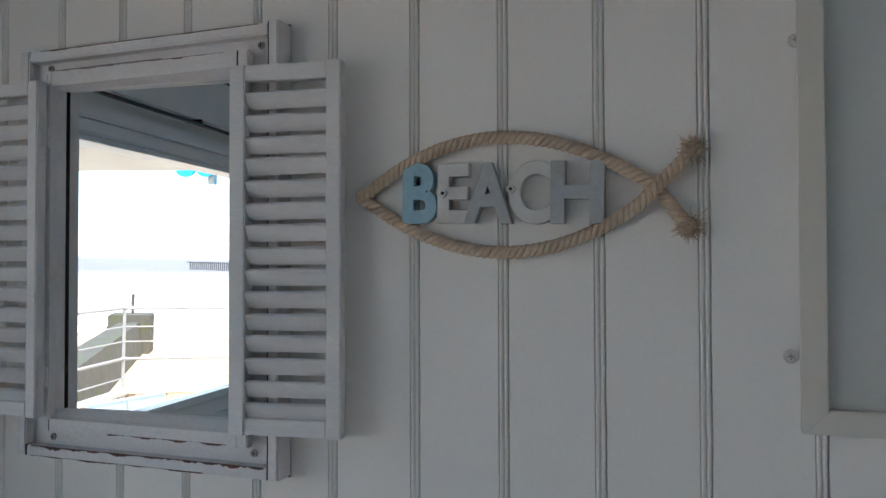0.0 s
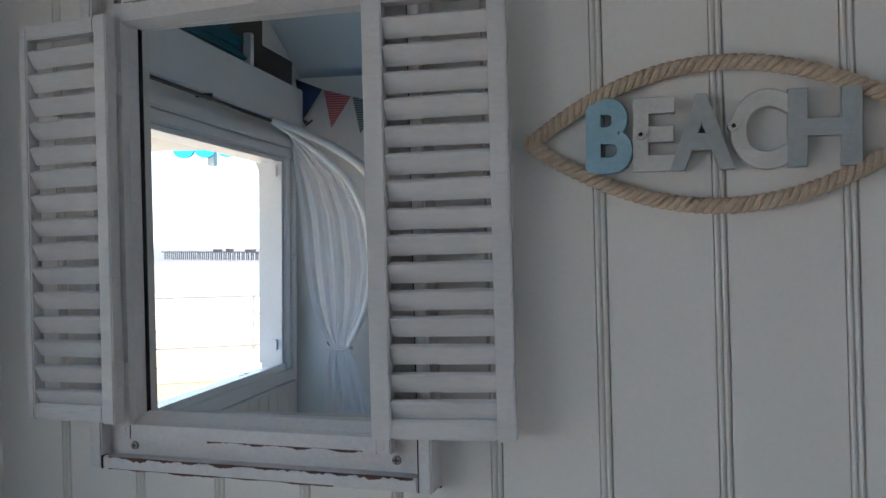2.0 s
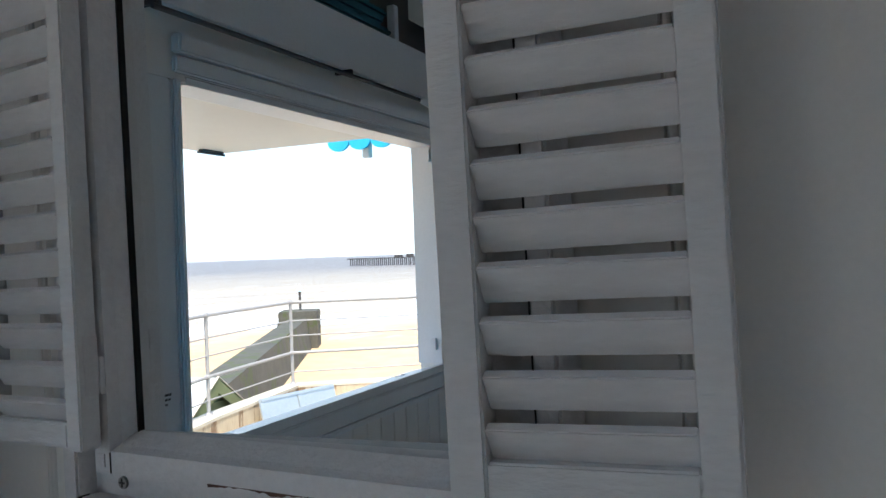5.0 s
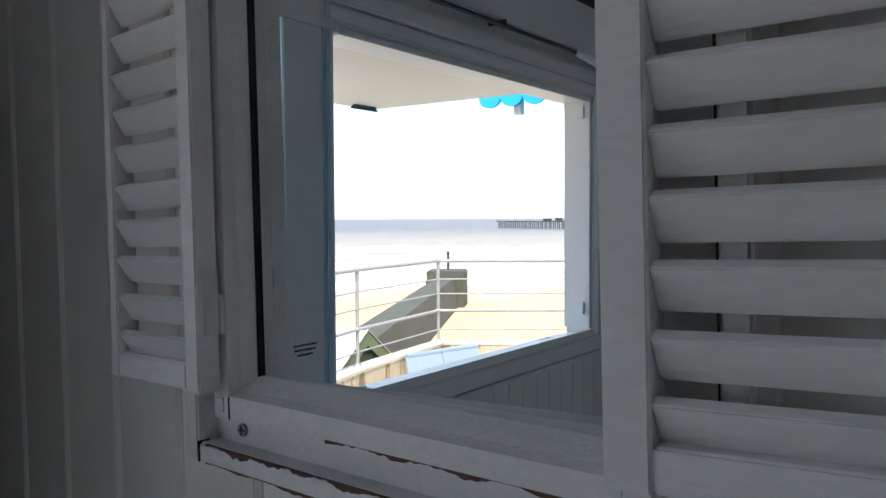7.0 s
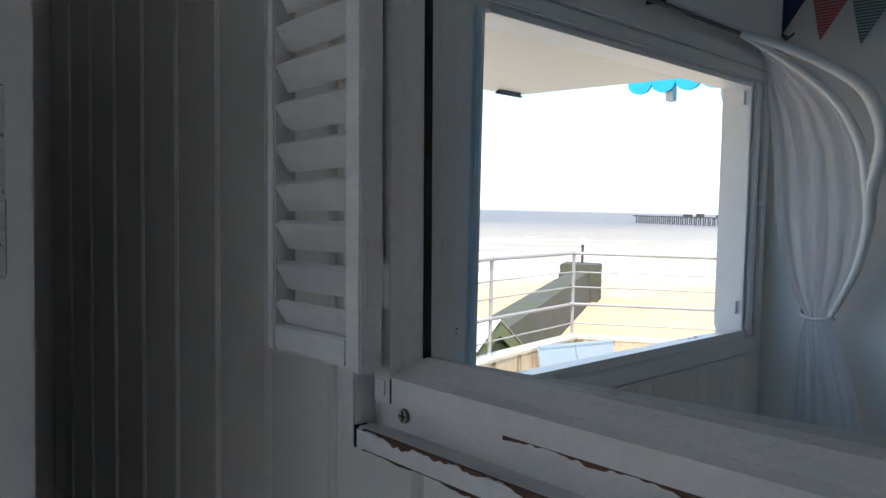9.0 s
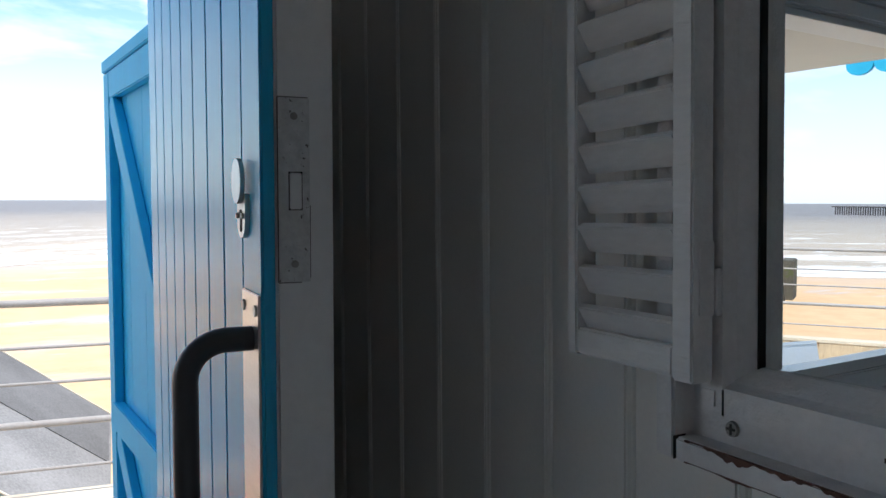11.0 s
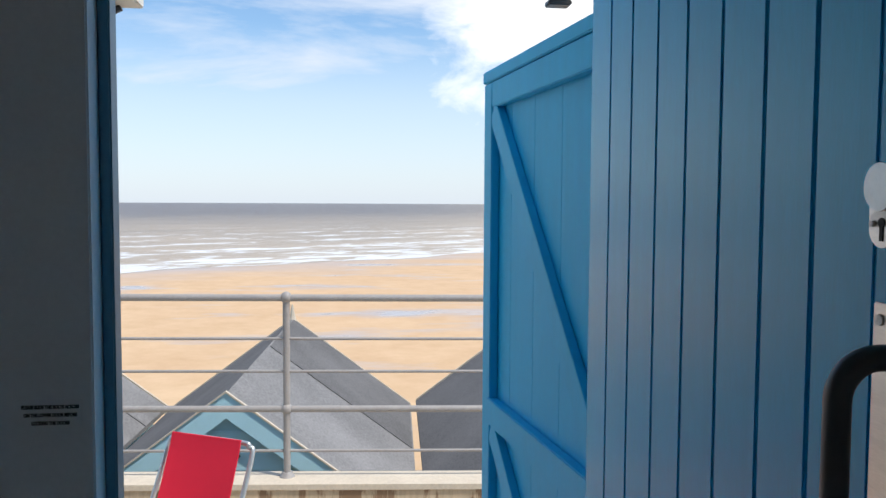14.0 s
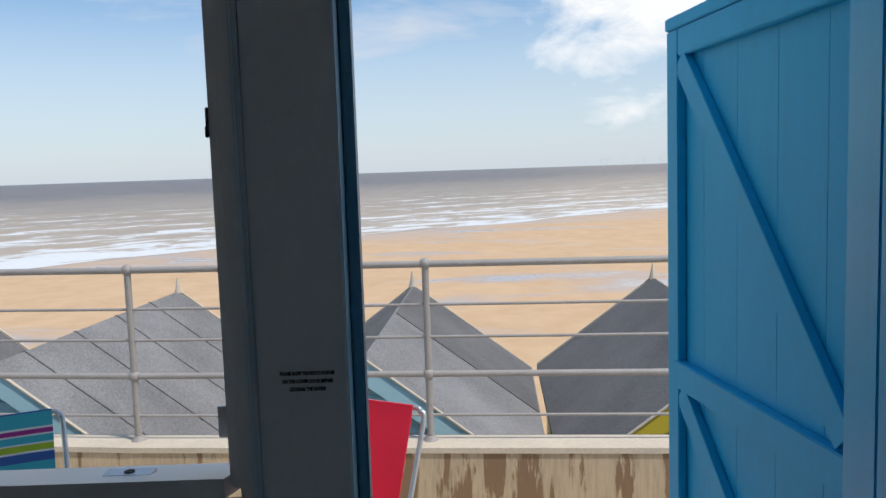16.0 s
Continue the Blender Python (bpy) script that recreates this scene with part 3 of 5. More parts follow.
part("latch", boxes((DX1 + 0.001, DX1 + 0.0026, 0.962, 0.972, 1.497, 1.527), bevel=0.0008), M_TRIM, p)
b = bmesh.new()
for z in (1.452, 1.573):
    rod(b, (DX1 + 0.001, 0.966, z), (DX1 + 0.0018, 0.966, z), 0.0032)
part("screw", b, M_SCREW, p)
b = bmesh.new()
rod(b, (-1.109, DY - 0.004, 1.488), (-1.109, DY, 1.488), 0.0165, n=24)
box(b, -1.1255, -1.0925, DY - 0.004, DY, 1.488, 1.51)
esc = part("escutcheon", b, M_STEEL, inner_door, "oval steel keyhole plate")
b = bmesh.new()
rod(b, (-1.109, DY - 0.0048, 1.492), (-1.109, DY - 0.003, 1.492), 0.0042, n=14)
box(b, -1.1112, -1.1068, DY - 0.0048, DY - 0.003, 1.477, 1.492)
part("keyhole", b, M_BLACK, esc)
for dx in (-0.0105, 0.0105):
    b = bmesh.new()
    rod(b, (-1.109 + dx, DY - 0.0062, 1.491), (-1.109 + dx, DY - 0.003, 1.491), 0.0026, n=12)
    part("screw", b, M_CUP, esc)
b = bmesh.new()
rod(b, (-1.108, DY - 0.0085, 1.521), (-1.108, DY - 0.0045, 1.521), 0.0195, n=32)
part("keyhole_cover", b, M_TUBE, esc, "round swung-up keyhole cover")
plate = part("handle_plate", boxes((-1.119, -1.054, DY - 0.002, DY, 1.12, 1.427), bevel=0.0012), M_STEEL, inner_door, "brushed steel backing plate")
for x in (-1.110, -1.064):
    b = bmesh.new()
    rod(b, (x, DY - 0.0035, 1.413), (x, DY - 0.001, 1.413), 0.0048, n=14)
    s = part("screw", b, M_CUP, plate)
pts = [(-1.079, DY - 0.002, 1.388)]
for k in range(9):
    a = radians(90 * k / 8)
    pts.append((-1.079, DY - 0.024 - 0.033 * math.sin(a), 1.388 - 0.033 + 0.033 * math.cos(a)))
for k in range(9):
    a = radians(90 * k / 8)
    pts.append((-1.079, DY - 0.024 - 0.033 * math.cos(a), 1.195 - 0.033 * math.sin(a)))
pts.append((-1.079, DY - 0.002, 1.162))
part("pull_handle", tube(bmesh.new(), pts, 0.0105, 14), M_DARK, inner_door, "dark grey round D-shaped pull handle", smooth=True)

inner_door.matrix_basis = Matrix.Translation((DX0, DY + DT / 2 + 0.011, 0)) @ Matrix.Rotation(radians(-0.72), 4, "Z")

# ---- outer door, open outwards: framed, ledged and braced ----
HINGE, FREE = Vector((-1.985, 1.045, 0)), Vector((-2.925, 0.945, 0))
along = (FREE - HINGE).normalized()
across = Vector((-along.y, along.x, 0))
if across.y > 0:
    across = -across            # faces the doorway
DM = Matrix(((along.x, across.x, 0, HINGE.x), (along.y, across.y, 0, HINGE.y), (0, 0, 1, 0), (0, 0, 0, 1)))
W = (FREE - HINGE).length
outer_door = thing("outer_door", HINGE, "bright blue ledged and braced outer door standing open", "door")
outer_door["kind"] = "structure"
for k in range(5):
    part("plank", boxes((W * k / 5 + 0.0004, W * (k + 1) / 5 - 0.0004, -0.034, -0.014, 0.02, 1.885), bevel=0.0007, m=DM), M_BLUE2, outer_door)
part("stile", boxes((W - 0.075, W, -0.0135, 0.012, 0.02, 1.86), bevel=0.003, m=DM), M_BLUE2, outer_door)
part("stile", boxes((0, 0.075, -0.0135, 0.012, 0.02, 1.86), bevel=0.003, m=DM), M_BLUE2, outer_door)
part("top_rail", boxes((0.077, W - 0.077, -0.0135, 0.012, 1.785, 1.86), bevel=0.003, m=DM), M_BLUE2, outer_door)
part("head_strip", boxes((-0.003, W + 0.003, -0.036, 0.016, 1.862, 1.897), bevel=0.003, m=DM), M_BLUE2, outer_door)
part("ledge", boxes((0.077, W - 0.050, -0.0135, 0.016, 0.845, 0.925), bevel=0.003, m=DM), M_BLUE2, outer_door)
part("bottom_rail", boxes((0.077, W - 0.077, -0.0135, 0.012, 0.06, 0.16), bevel=0.003, m=DM), M_BLUE2, outer_door)
for (u0, z0_, u1, z1_) in ((W - 0.082, 1.775, 0.09, 0.95), (W - 0.082, 0.835, 0.09, 0.18)):
    b = bmesh.new()
    d = Vector((u1 - u0, 0, z1_ - z0_))
    nrm = Vector((d.z, 0, -d.x)).normalized() * 0.036
    poly = [Vector((u0, -0.0135, z0_)) - nrm, Vector((u0, -0.0135, z0_)) + nrm, Vector((u1, -0.0135, z1_)) + nrm, Vector((u1, -0.0135, z1_)) - nrm]
    prism(b, poly, (0, 0.024, 0))
    bmesh.ops.bevel(b, geom=b.edges[:], offset=0.002, segments=1, affect="EDGES")
    bmesh.ops.transform(b, matrix=DM, verts=b.verts)
    part("brace", b, M_BLUE2, outer_door)
kp = part("lock_keep", boxes((W, W + 0.0022, -0.026, 0.0, 1.36, 1.50), m=DM), M_STEEL, outer_door, "dark worn lock plate on the door edge")
part("bolt_slot", boxes((W + 0.002, W + 0.003, -0.018, -0.008, 1.395, 1.45), m=DM), M_BLACK, kp)

holder = thing("door_holder", (FXO, 1.0, 1.985), "grey metal door holder arm on the hut front", "bracket")
part("arm", boxes((-2.36, FXO - 0.001, 0.985, 1.02, 1.975, 2.012), bevel=0.005), M_TUBE, holder)
part("tip", boxes((-2.375, -2.335, 0.975, 1.03, 1.962, 1.975), bevel=0.003), M_DARK, holder)

# ---- the shuttered window mirror ----
mirror = thing("shutter_mirror", (-0.60, WY, 1.63), "chipped white window-frame mirror with open louvred shutters on the wall", "mirror")
LX0, LX1, LZ0, LZ1, LF = -0.817, -0.3915, 1.3435, 1.913, 1.140          # outer box frame and its front
MX0, MX1, MZ0, MZ1 = -0.7995, -0.4060, 1.359, 1.896                      # its inner edge
part("lip", boxes((LX0, MX0, LF, WY, LZ0 + 0.0005, LZ1 - 0.001), bevel=0.0018), M_OLD, mirror)
part("lip", boxes((MX1, LX1, LF - 0.001, WY, LZ0, LZ1), bevel=0.0018), M_OLD, mirror)
part("lip", boxes((MX0 + 0.0006, MX1 - 0.0006, LF + 0.0004, WY, MZ1, LZ1 - 0.002), bevel=0.0018), M_OLD, mirror)
part("lip", boxes((MX0 + 0.0006, MX1 - 0.0006, LF + 0.0004, WY, LZ0, MZ0), bevel=0.0018), M_OLD, mirror)
SX0, SX1, SZ0, SZ1, SF = -0.7755, -0.4355, 1.3807, 1.880, 1.1402         # sash: outer edges and front
GX0, GX1, GZ0, GZ1 = -0.7490, -0.4520, 1.4095, 1.8540                    # clear glass
BK = 1.157
for bounds in ((MX0, MX1, MZ0, SZ0 + 0.006), (MX0, MX1, SZ1 - 0.006, MZ1), (MX0, SX0 + 0.006, SZ0 + 0.006, SZ1 - 0.006), (SX1 - 0.006, MX1, SZ0 + 0.006, SZ1 - 0.006)):
    part("backboard", boxes((bounds[0], bounds[1], BK, WY - 0.0005, bounds[2], bounds[3])), M_OLD, mirror)
b = bmesh.new()
prism(b, [(SX0, SF, SZ0), (SX0 + 0.0175, SF, SZ0), (SX0 + 0.0185, 1.1500, SZ0), (SX0 + 0.0185, 1.1712, SZ0), (SX0, 1.1712, SZ0)], (0, 0, SZ1 - SZ0))
part("sash_stile", b, M_OLD, mirror)
b = bmesh.new()
prism(b, [(SX0 + 0.0187, 1.1502, SZ0 + 0.017), (GX0, 1.1615, SZ0 + 0.017), (GX0, 1.1712, SZ0 + 0.017), (SX0 + 0.0187, 1.1712, SZ0 + 0.017)], (0, 0, SZ1 - SZ0 - 0.038))
part("glazing_bead", b, M_OLD, mirror)
part("sash_stile", boxes((GX1, SX1, SF, 1.1525, SZ0, SZ1), bevel=0.0015), M_OLD, mirror)
for zs in ((SZ0, 1.3975, 1.4005, GZ0), (SZ1, 1.859, 1.8565, GZ1)):
    b = bmesh.new()
    prism(b, [(SX0 + 0.018, SF + 0.0004, zs[0]), (SX0 + 0.018, SF + 0.0004, zs[1]), (SX0 + 0.018, 1.1480, zs[2]), (SX0 + 0.018, 1.1600, zs[3]), (SX0 + 0.018, 1.1830, zs[3]), (SX0 + 0.018, 1.1830, zs[0])], (GX1 - SX0 - 0.018, 0, 0))
    part("sash_rail", b, M_OLD, mirror)
# worn stub of the sash corner, rounded by many coats
part("corner_stub", boxes((SX0 - 0.001, SX0 + 0.0165, SF - 0.0012, 1.150, SZ0 + 0.0004, SZ0 + 0.019), bevel=0.0045), M_OLD, mirror)
part("corner_stub", boxes((SX0 - 0.004, SX0 + 0.016, SF - 0.0012, 1.150, SZ1 - 0.020, SZ1 - 0.0006), bevel=0.0045), M_OLD, mirror)
tilt = Matrix.Translation((-0.754, 1.1615, 0)) @ Matrix.Rotation(radians(3.45), 4, "Z")
part("mirror_glass", boxes((0.0, 0.308, 0.0, 0.0012, GZ0 - 0.004, GZ1 + 0.004), m=tilt), M_MIRROR, mirror, "clear mirror glass")
for x, z in ((-0.7655, 1.3695), (-0.436, 1.3715), (-0.775, 1.8885), (-0.427, 1.8875)):
    y = BK
    b = bmesh.new()
    rod(b, (x, y + 0.001, z), (x, y - 0.0022, z), 0.0052, 0.0046, n=16)
    s = part("screw", b, M_SCREW, mirror)
    part("slot", boxes((x - 0.0033, x + 0.0033, y - 0.0027, y - 0.0020, z - 0.0007, z + 0.0007), (x - 0.0007, x + 0.0007, y - 0.0028, y - 0.0020, z - 0.0033, z + 0.0033)), M_BLACK, s)
# first two: painted shadow lines where the lip meets the wall; the rest: open joints
for bounds in ((LX0 + 0.001, LX1 - 0.001, WY - 0.004, WY - 0.0004, LZ0 - 0.0011, LZ0 + 0.0005), (LX0 + 0.001, LX1 - 0.001, WY - 0.004, WY - 0.0004, LZ1 - 0.0005, LZ1 + 0.0011),
               (MX1 - 0.0006, MX1, LF - 0.0004, 1.15, LZ0 + 0.001, LZ1 - 0.001), (MX0, MX0 + 0.0006, LF - 0.0002, 1.15, LZ0 + 0.001, LZ0 + 0.016),
               (SX0 + 0.0172, SX0 + 0.0181, SF - 0.0003, 1.15, SZ0 + 0.0006, SZ0 + 0.016), (GX1 - 0.0006, GX1 + 0.0004, SF - 0.0002, 1.15, SZ1 - 0.02, SZ1 - 0.001),
               (GX0 - 0.0003, GX0 + 0.0012, 1.1590, 1.1626, GZ0 - 0.001, GZ1 + 0.001),
               (SX0 + 0.022, GX1 - 0.12, SF + 0.001, 1.15, SZ1 - 0.0002, SZ1 + 0.0011)):
    part("open_joint", boxes(bounds), M_BLACK, mirror)
random.seed(4)
# flaked strips where the paint has left the edges of the frame
for zc, xa, xb, yy, most_h in ((MZ0 - 0.0004, -0.790, -0.41, LF + 0.0001, 0.0036), (SZ0 + 0.0026, -0.655, -0.465, SF + 0.0001, 0.0026), (SZ1 - 0.0006, -0.74, -0.47, SF + 0.0001, 0.0014), (LZ1 - 0.0028, -0.78, -0.42, LF + 0.0001, 0.0012), (LZ0 + 0.0016, -0.79, -0.50, LF + 0.0001, 0.0013)):
    b = bmesh.new()
    row = []
    for k in range(int((xb - xa) / 0.002)):
        x = xa + 0.002 * k
        h = max(0.0002, most_h * (1.7 * noise.noise((x * 34, zc * 50, 0)) + 0.5 + 0.7 * noise.noise((x * 190, zc * 50, 3))))
        row.append((b.verts.new((x, yy, zc)), b.verts.new((x, yy, zc - h)), b.verts.new((x, yy + 0.004, zc - h)), b.verts.new((x, yy + 0.004, zc))))
    for a, c in zip(row, row[1:]):
        for q in range(4):
            b.faces.new((a[q], a[(q + 1) % 4], c[(q + 1) % 4], c[q]))
    part("paint_loss", b, M_CHIP, mirror, "bare brown wood where paint has flaked")

SLAT_T, SLAT_L, SLAT_A, SHUT_D = 0.0068, 0.0215, radians(30), 0.018


def shutter(m, w, left, right, z0, z1, o0, o1, first, pitch, hinge_left):
    """A louvred leaf whose front lies in local y = 0, x from 0 to w; left and right are the stile widths, o0 and o1 the ends of the slatted opening."""
    sh = part("shutter", boxes((0, left, 0, SHUT_D, z0, z1), (w - right, w, 0.0003, SHUT_D - 0.0004, z0 - 0.0008, z1 + 0.0005),
                               (left, w - right, 0.0008, SHUT_D - 0.0008, z0 + 0.0005, o0), (left, w - right, 0.0008, SHUT_D - 0.0008, o1, z1 - 0.0005), bevel=0.0014), M_SLAT, mirror, "white louvred shutter leaf")
    sh.matrix_basis = m
    me = mesh_of("slat", boxes((left + 0.0001, w - right - 0.0001, -SLAT_T / 2, SLAT_T / 2, -SLAT_L / 2, SLAT_L / 2), bevel=0.0009), M_SLAT)
    for i in range(15):
        ob = part("slat", me, M_SLAT, sh)
        ob.matrix_basis = Matrix.Translation((0, 0.0006 + SLAT_T / 2 * math.cos(SLAT_A) + SLAT_L / 2 * math.sin(SLAT_A),
                                              first + pitch * i + random.uniform(-0.0007, 0.0007) + SLAT_T / 2 * math.sin(SLAT_A) - SLAT_L / 2 * math.cos(SLAT_A))) \
            @ Euler((SLAT_A + radians(random.uniform(-2, 2)), radians(random.uniform(-0.35, 0.35)), 0)).to_matrix().to_4x4()
    x, s = (w, 1) if hinge_left else (0, -1)
    for z in (1.4627, 1.796):
        h = part("hinge", boxes((x, x + s * 0.0012, 0.005, SHUT_D - 0.001, z - 0.022, z + 0.022), (x, x + s * 0.0012, SHUT_D + 0.003, SHUT_D + 0.016, z - 0.022, z - 0.007), (x, x + s * 0.0012, SHUT_D + 0.003, SHUT_D + 0.016, z + 0.007, z + 0.022),
                                (x, x + s * 0.0030, SHUT_D - 0.001, SHUT_D + 0.0035, z - 0.022, z + 0.006), bevel=0.0005), M_OLD, sh, "painted-over butt hinge")


shutter(Matrix.Translation((-0.8885, 1.1205, 0)) @ Matrix.Rotation(radians(-0.3), 4, "Z"), 0.1262, 0.0110, 0.0175, 1.4015, 1.8635, 1.421, 1.8455, 1.4354, 0.0283, True)
shutter(Matrix.Translation((-0.4445, 1.1130, 0)) @ Matrix.Rotation(radians(8.4), 4, "Z"), 0.1436, 0.0205, 0.0185, 1.4020, 1.8530, 1.4222, 1.8330, 1.4388, 0.0270, False)
mirror.matrix_basis = Matrix.Translation((-0.60, WY, 1.63)) @ Matrix.Rotation(-LEAN, 4, "Y")

# ---- rope fish with letters ----
fish = thing("beach_sign", (-0.11, WY, 1.633), "rope fish wall sign with painted wooden letters", "sign")


def arc(p, q, s, n=60):
    """A smooth line through p, q and s in the wall's plane."""
    out = []
    for i in range(n + 1):
        u = i / n
        um = 0.52
        a = (u - um) * (u - 1) / (um * 1.0)
        c = u * (u - 1) / (um * (um - 1))
        d = u * (u - um) / (1 - um)
        out.append(Vector((a * p[0] + c * q[0] + d * s[0], 0, a * p[1] + c * q[1] + d * s[1])))
    return out


ROPE_R = 0.0076
for sign, pth, lift in (("upper", arc((-0.288, 1.697), (-0.115, 1.764), (0.055, 1.706)) + [Vector((0.055 + 0.033 * k / 8, 0, 1.706 - 0.040 * k / 8)) for k in range(1, 9)], 0.0),
                        ("lower", arc((-0.288, 1.695), (-0.110, 1.633), (0.045, 1.690)) + [Vector((0.045 + 0.045 * k / 10, 0, 1.690 + 0.050 * k / 10)) for k in range(1, 11)], 1.0)):
    centre = []
    for p in pth:
        over = math.exp(-((p.x - 0.052) / 0.02) ** 2) * 0.011 * lift
        centre.append(Vector((p.x, WY - ROPE_R - 0.0015 - over, p.z)))
    fine = [centre[0]]
    for a, c in zip(centre, centre[1:]):
        fine += [a.lerp(c, k / 4) for k in range(1, 5)]
    run, lens = 0.0, [0.0]
    for a, c in zip(fine, fine[1:]):
        run += (c - a).length
        lens.append(run)
    for s in range(3):
        pts = []
        for i, p in enumerate(fine):
            d = (fine[min(i + 1, len(fine) - 1)] - fine[max(i - 1, 0)]).normalized()
            u = d.cross(Vector((0, 1, 0))).normalized()
            a = 2 * math.pi * (lens[i] / 0.0235 + s / 3)
            pts.append(p + (u * math.cos(a) + Vector((0, 1, 0)) * math.sin(a)) * ROPE_R * 0.58)
        part("strand", tube(bmesh.new(), pts, ROPE_R * 0.46, 8), M_ROPE, fish, smooth=True)
random.seed(9)
for c, d in (((0.0915, 1.7425), (0.62, 0.78)), ((0.0895, 1.6640), (0.62, -0.78))):
    b = bmesh.new()
    base = Vector((c[0], WY - 0.0095, c[1]))
    ball(b, base, 0.0105, (1, 0.75, 1))
    for k in range(420):
        v = Vector((random.gauss(d[0] * 0.6, 0.9), random.gauss(-0.3, 0.6), random.gauss(d[1] * 0.6, 0.9))).normalized()
        L = random.uniform(0.006, 0.0125)
        bend = Vector((random.gauss(0, 1), random.gauss(0, 0.6), random.gauss(0, 1))) * 0.0042
        p2 = base + v * L + bend
        p2.y = min(p2.y, WY - 0.0008)
        p1 = base + v * L * 0.6
        p1.y = min(p1.y, WY - 0.001)
        tube(b, [base + v * 0.003, p1, p2], [0.0007, 0.0006, 0.0004], 4, False)
    part("frayed_end", b, M_FRAY, fish, "frayed tuft of rope fibre")
b = bmesh.new()
for k in range(6):
    a = 2 * math.pi * k / 6
    tube(b, [(-0.289 + 0.004 * math.cos(a + j), WY - 0.009 - 0.006 * math.sin(j * 1.1), 1.696 + 0.0075 * math.sin(a + j * 0.9)) for j in range(4)], 0.0022, 6)
part("whipping", b, M_ROPE, fish, smooth=True)
for ch, x0, x1, mat, yy in (("B", -0.2345, -0.1905, M_LB, 0.0), ("E", -0.1905, -0.152, M_LW, 0.001), ("A", -0.157, -0.100, M_LG, -0.0015), ("C", -0.104, -0.053, M_LW, 0.0005), ("H", -0.0565, 0.003, M_LG, -0.001)):
    cu = bpy.data.curves.new("letter", "FONT")
    cu.body, cu.size, cu.extrude, cu.offset, cu.resolution_u, cu.bevel_depth = ch, 1.0, 0.06, 0.030, 6, 0.01
    tmp = new("letter", cu)
    me = bpy.data.meshes.new_from_object(tmp.evaluated_get(bpy.context.evaluated_depsgraph_get()))
    bpy.data.objects.remove(tmp)
    xs, ys = [v.co.x for v in me.vertices], [v.co.y for v in me.vertices]
    hh = 0.0715 if ch in "BC" else 0.069
    sx_, sz_ = (x1 - x0) / (max(xs) - min(xs)), hh / (max(ys) - min(ys))
    me.transform(Matrix(((sx_, 0, 0, x0 - min(xs) * sx_), (0, 0, -0.085, WY - 0.0085 + yy), (0, sz_, 0, 1.666 - min(ys) * sz_ - (0.001 if ch in "BC" else 0)), (0, 0, 0, 1))))
    me.materials.clear()
    me.materials.append(mat)
    part("letter", me, mat, fish, {"B": "pale blue wooden letter B", "E": "off-white wooden letter E", "A": "grey wooden letter A", "C": "off-white wooden letter C", "H": "grey wooden letter H"}[ch])
for x, z in ((-0.183, 1.7005), (-0.1015, 1.7045)):
    b = bmesh.new()
    rod(b, (x, WY, z), (x, WY - 0.0165, z), 0.0054, 0.0050, n=18)
    s = part("screw", b, M_CUP, fish)
    b = bmesh.new()
    rod(b, (x, WY - 0.016, z), (x, WY - 0.0170, z), 0.0021, n=8)
    part("recess", b, M_BLACK, s)

# ---- cream framed board ----
board = thing("framed_board", (0.60, WY, 1.468), "large pale board in a cream mitred frame", "picture")
BX0, BX1, BZ0, BZ1, BW = 0.2005, 1.06, 1.468, 2.12, 0.0245
for poly in ([(BX0, BZ0), (BX0 + BW, BZ0 + BW), (BX0 + BW, BZ1 - BW), (BX0, BZ1)], [(BX0, BZ0), (BX1, BZ0), (BX1 - BW, BZ0 + BW), (BX0 + BW, BZ0 + BW)],
             [(BX1, BZ0), (BX1, BZ1), (BX1 - BW, BZ1 - BW), (BX1 - BW, BZ0 + BW)], [(BX0, BZ1), (BX0 + BW, BZ1 - BW), (BX1 - BW, BZ1 - BW), (BX1, BZ1)]):
    b = bmesh.new()
    prism(b, [(x, WY - 0.018, z) for x, z in poly], (0, 0.018, 0))
    bmesh.ops.bevel(b, geom=b.edges[:], offset=0.0012, segments=2, affect="EDGES")
    part("frame_side", b, M_CREAM, board)
part("panel", boxes((BX0 + BW - 0.001, BX1 - BW + 0.001, WY - 0.006, WY - 0.0005, BZ0 + BW - 0.001, BZ1 - BW + 0.001)), M_BOARD, board, "plain pale grey panel")
board.matrix_basis = Matrix.Translation((0.60, WY, 1.468)) @ Matrix.Rotation(-LEAN, 4, "Y")
for z in (1.853, 1.5325):
    b = bmesh.new()
    rod(b, (0.1905, WY, z), (0.1905, WY - 0.0035, z), 0.0074, 0.0062, n=18)
    s = whole("screw_cup", b, M_CUP, "cross-head screw in a worn cup on the boards", "screw", "screws beside the board")
    part("slot", boxes((0.1905 - 0.003, 0.1905 + 0.003, WY - 0.0039, WY - 0.0033, z - 0.0006, z + 0.0006), (0.1905 - 0.0006, 0.1905 + 0.0006, WY - 0.0039, WY - 0.0033, z - 0.003, z + 0.003)), M_SCREW, s)

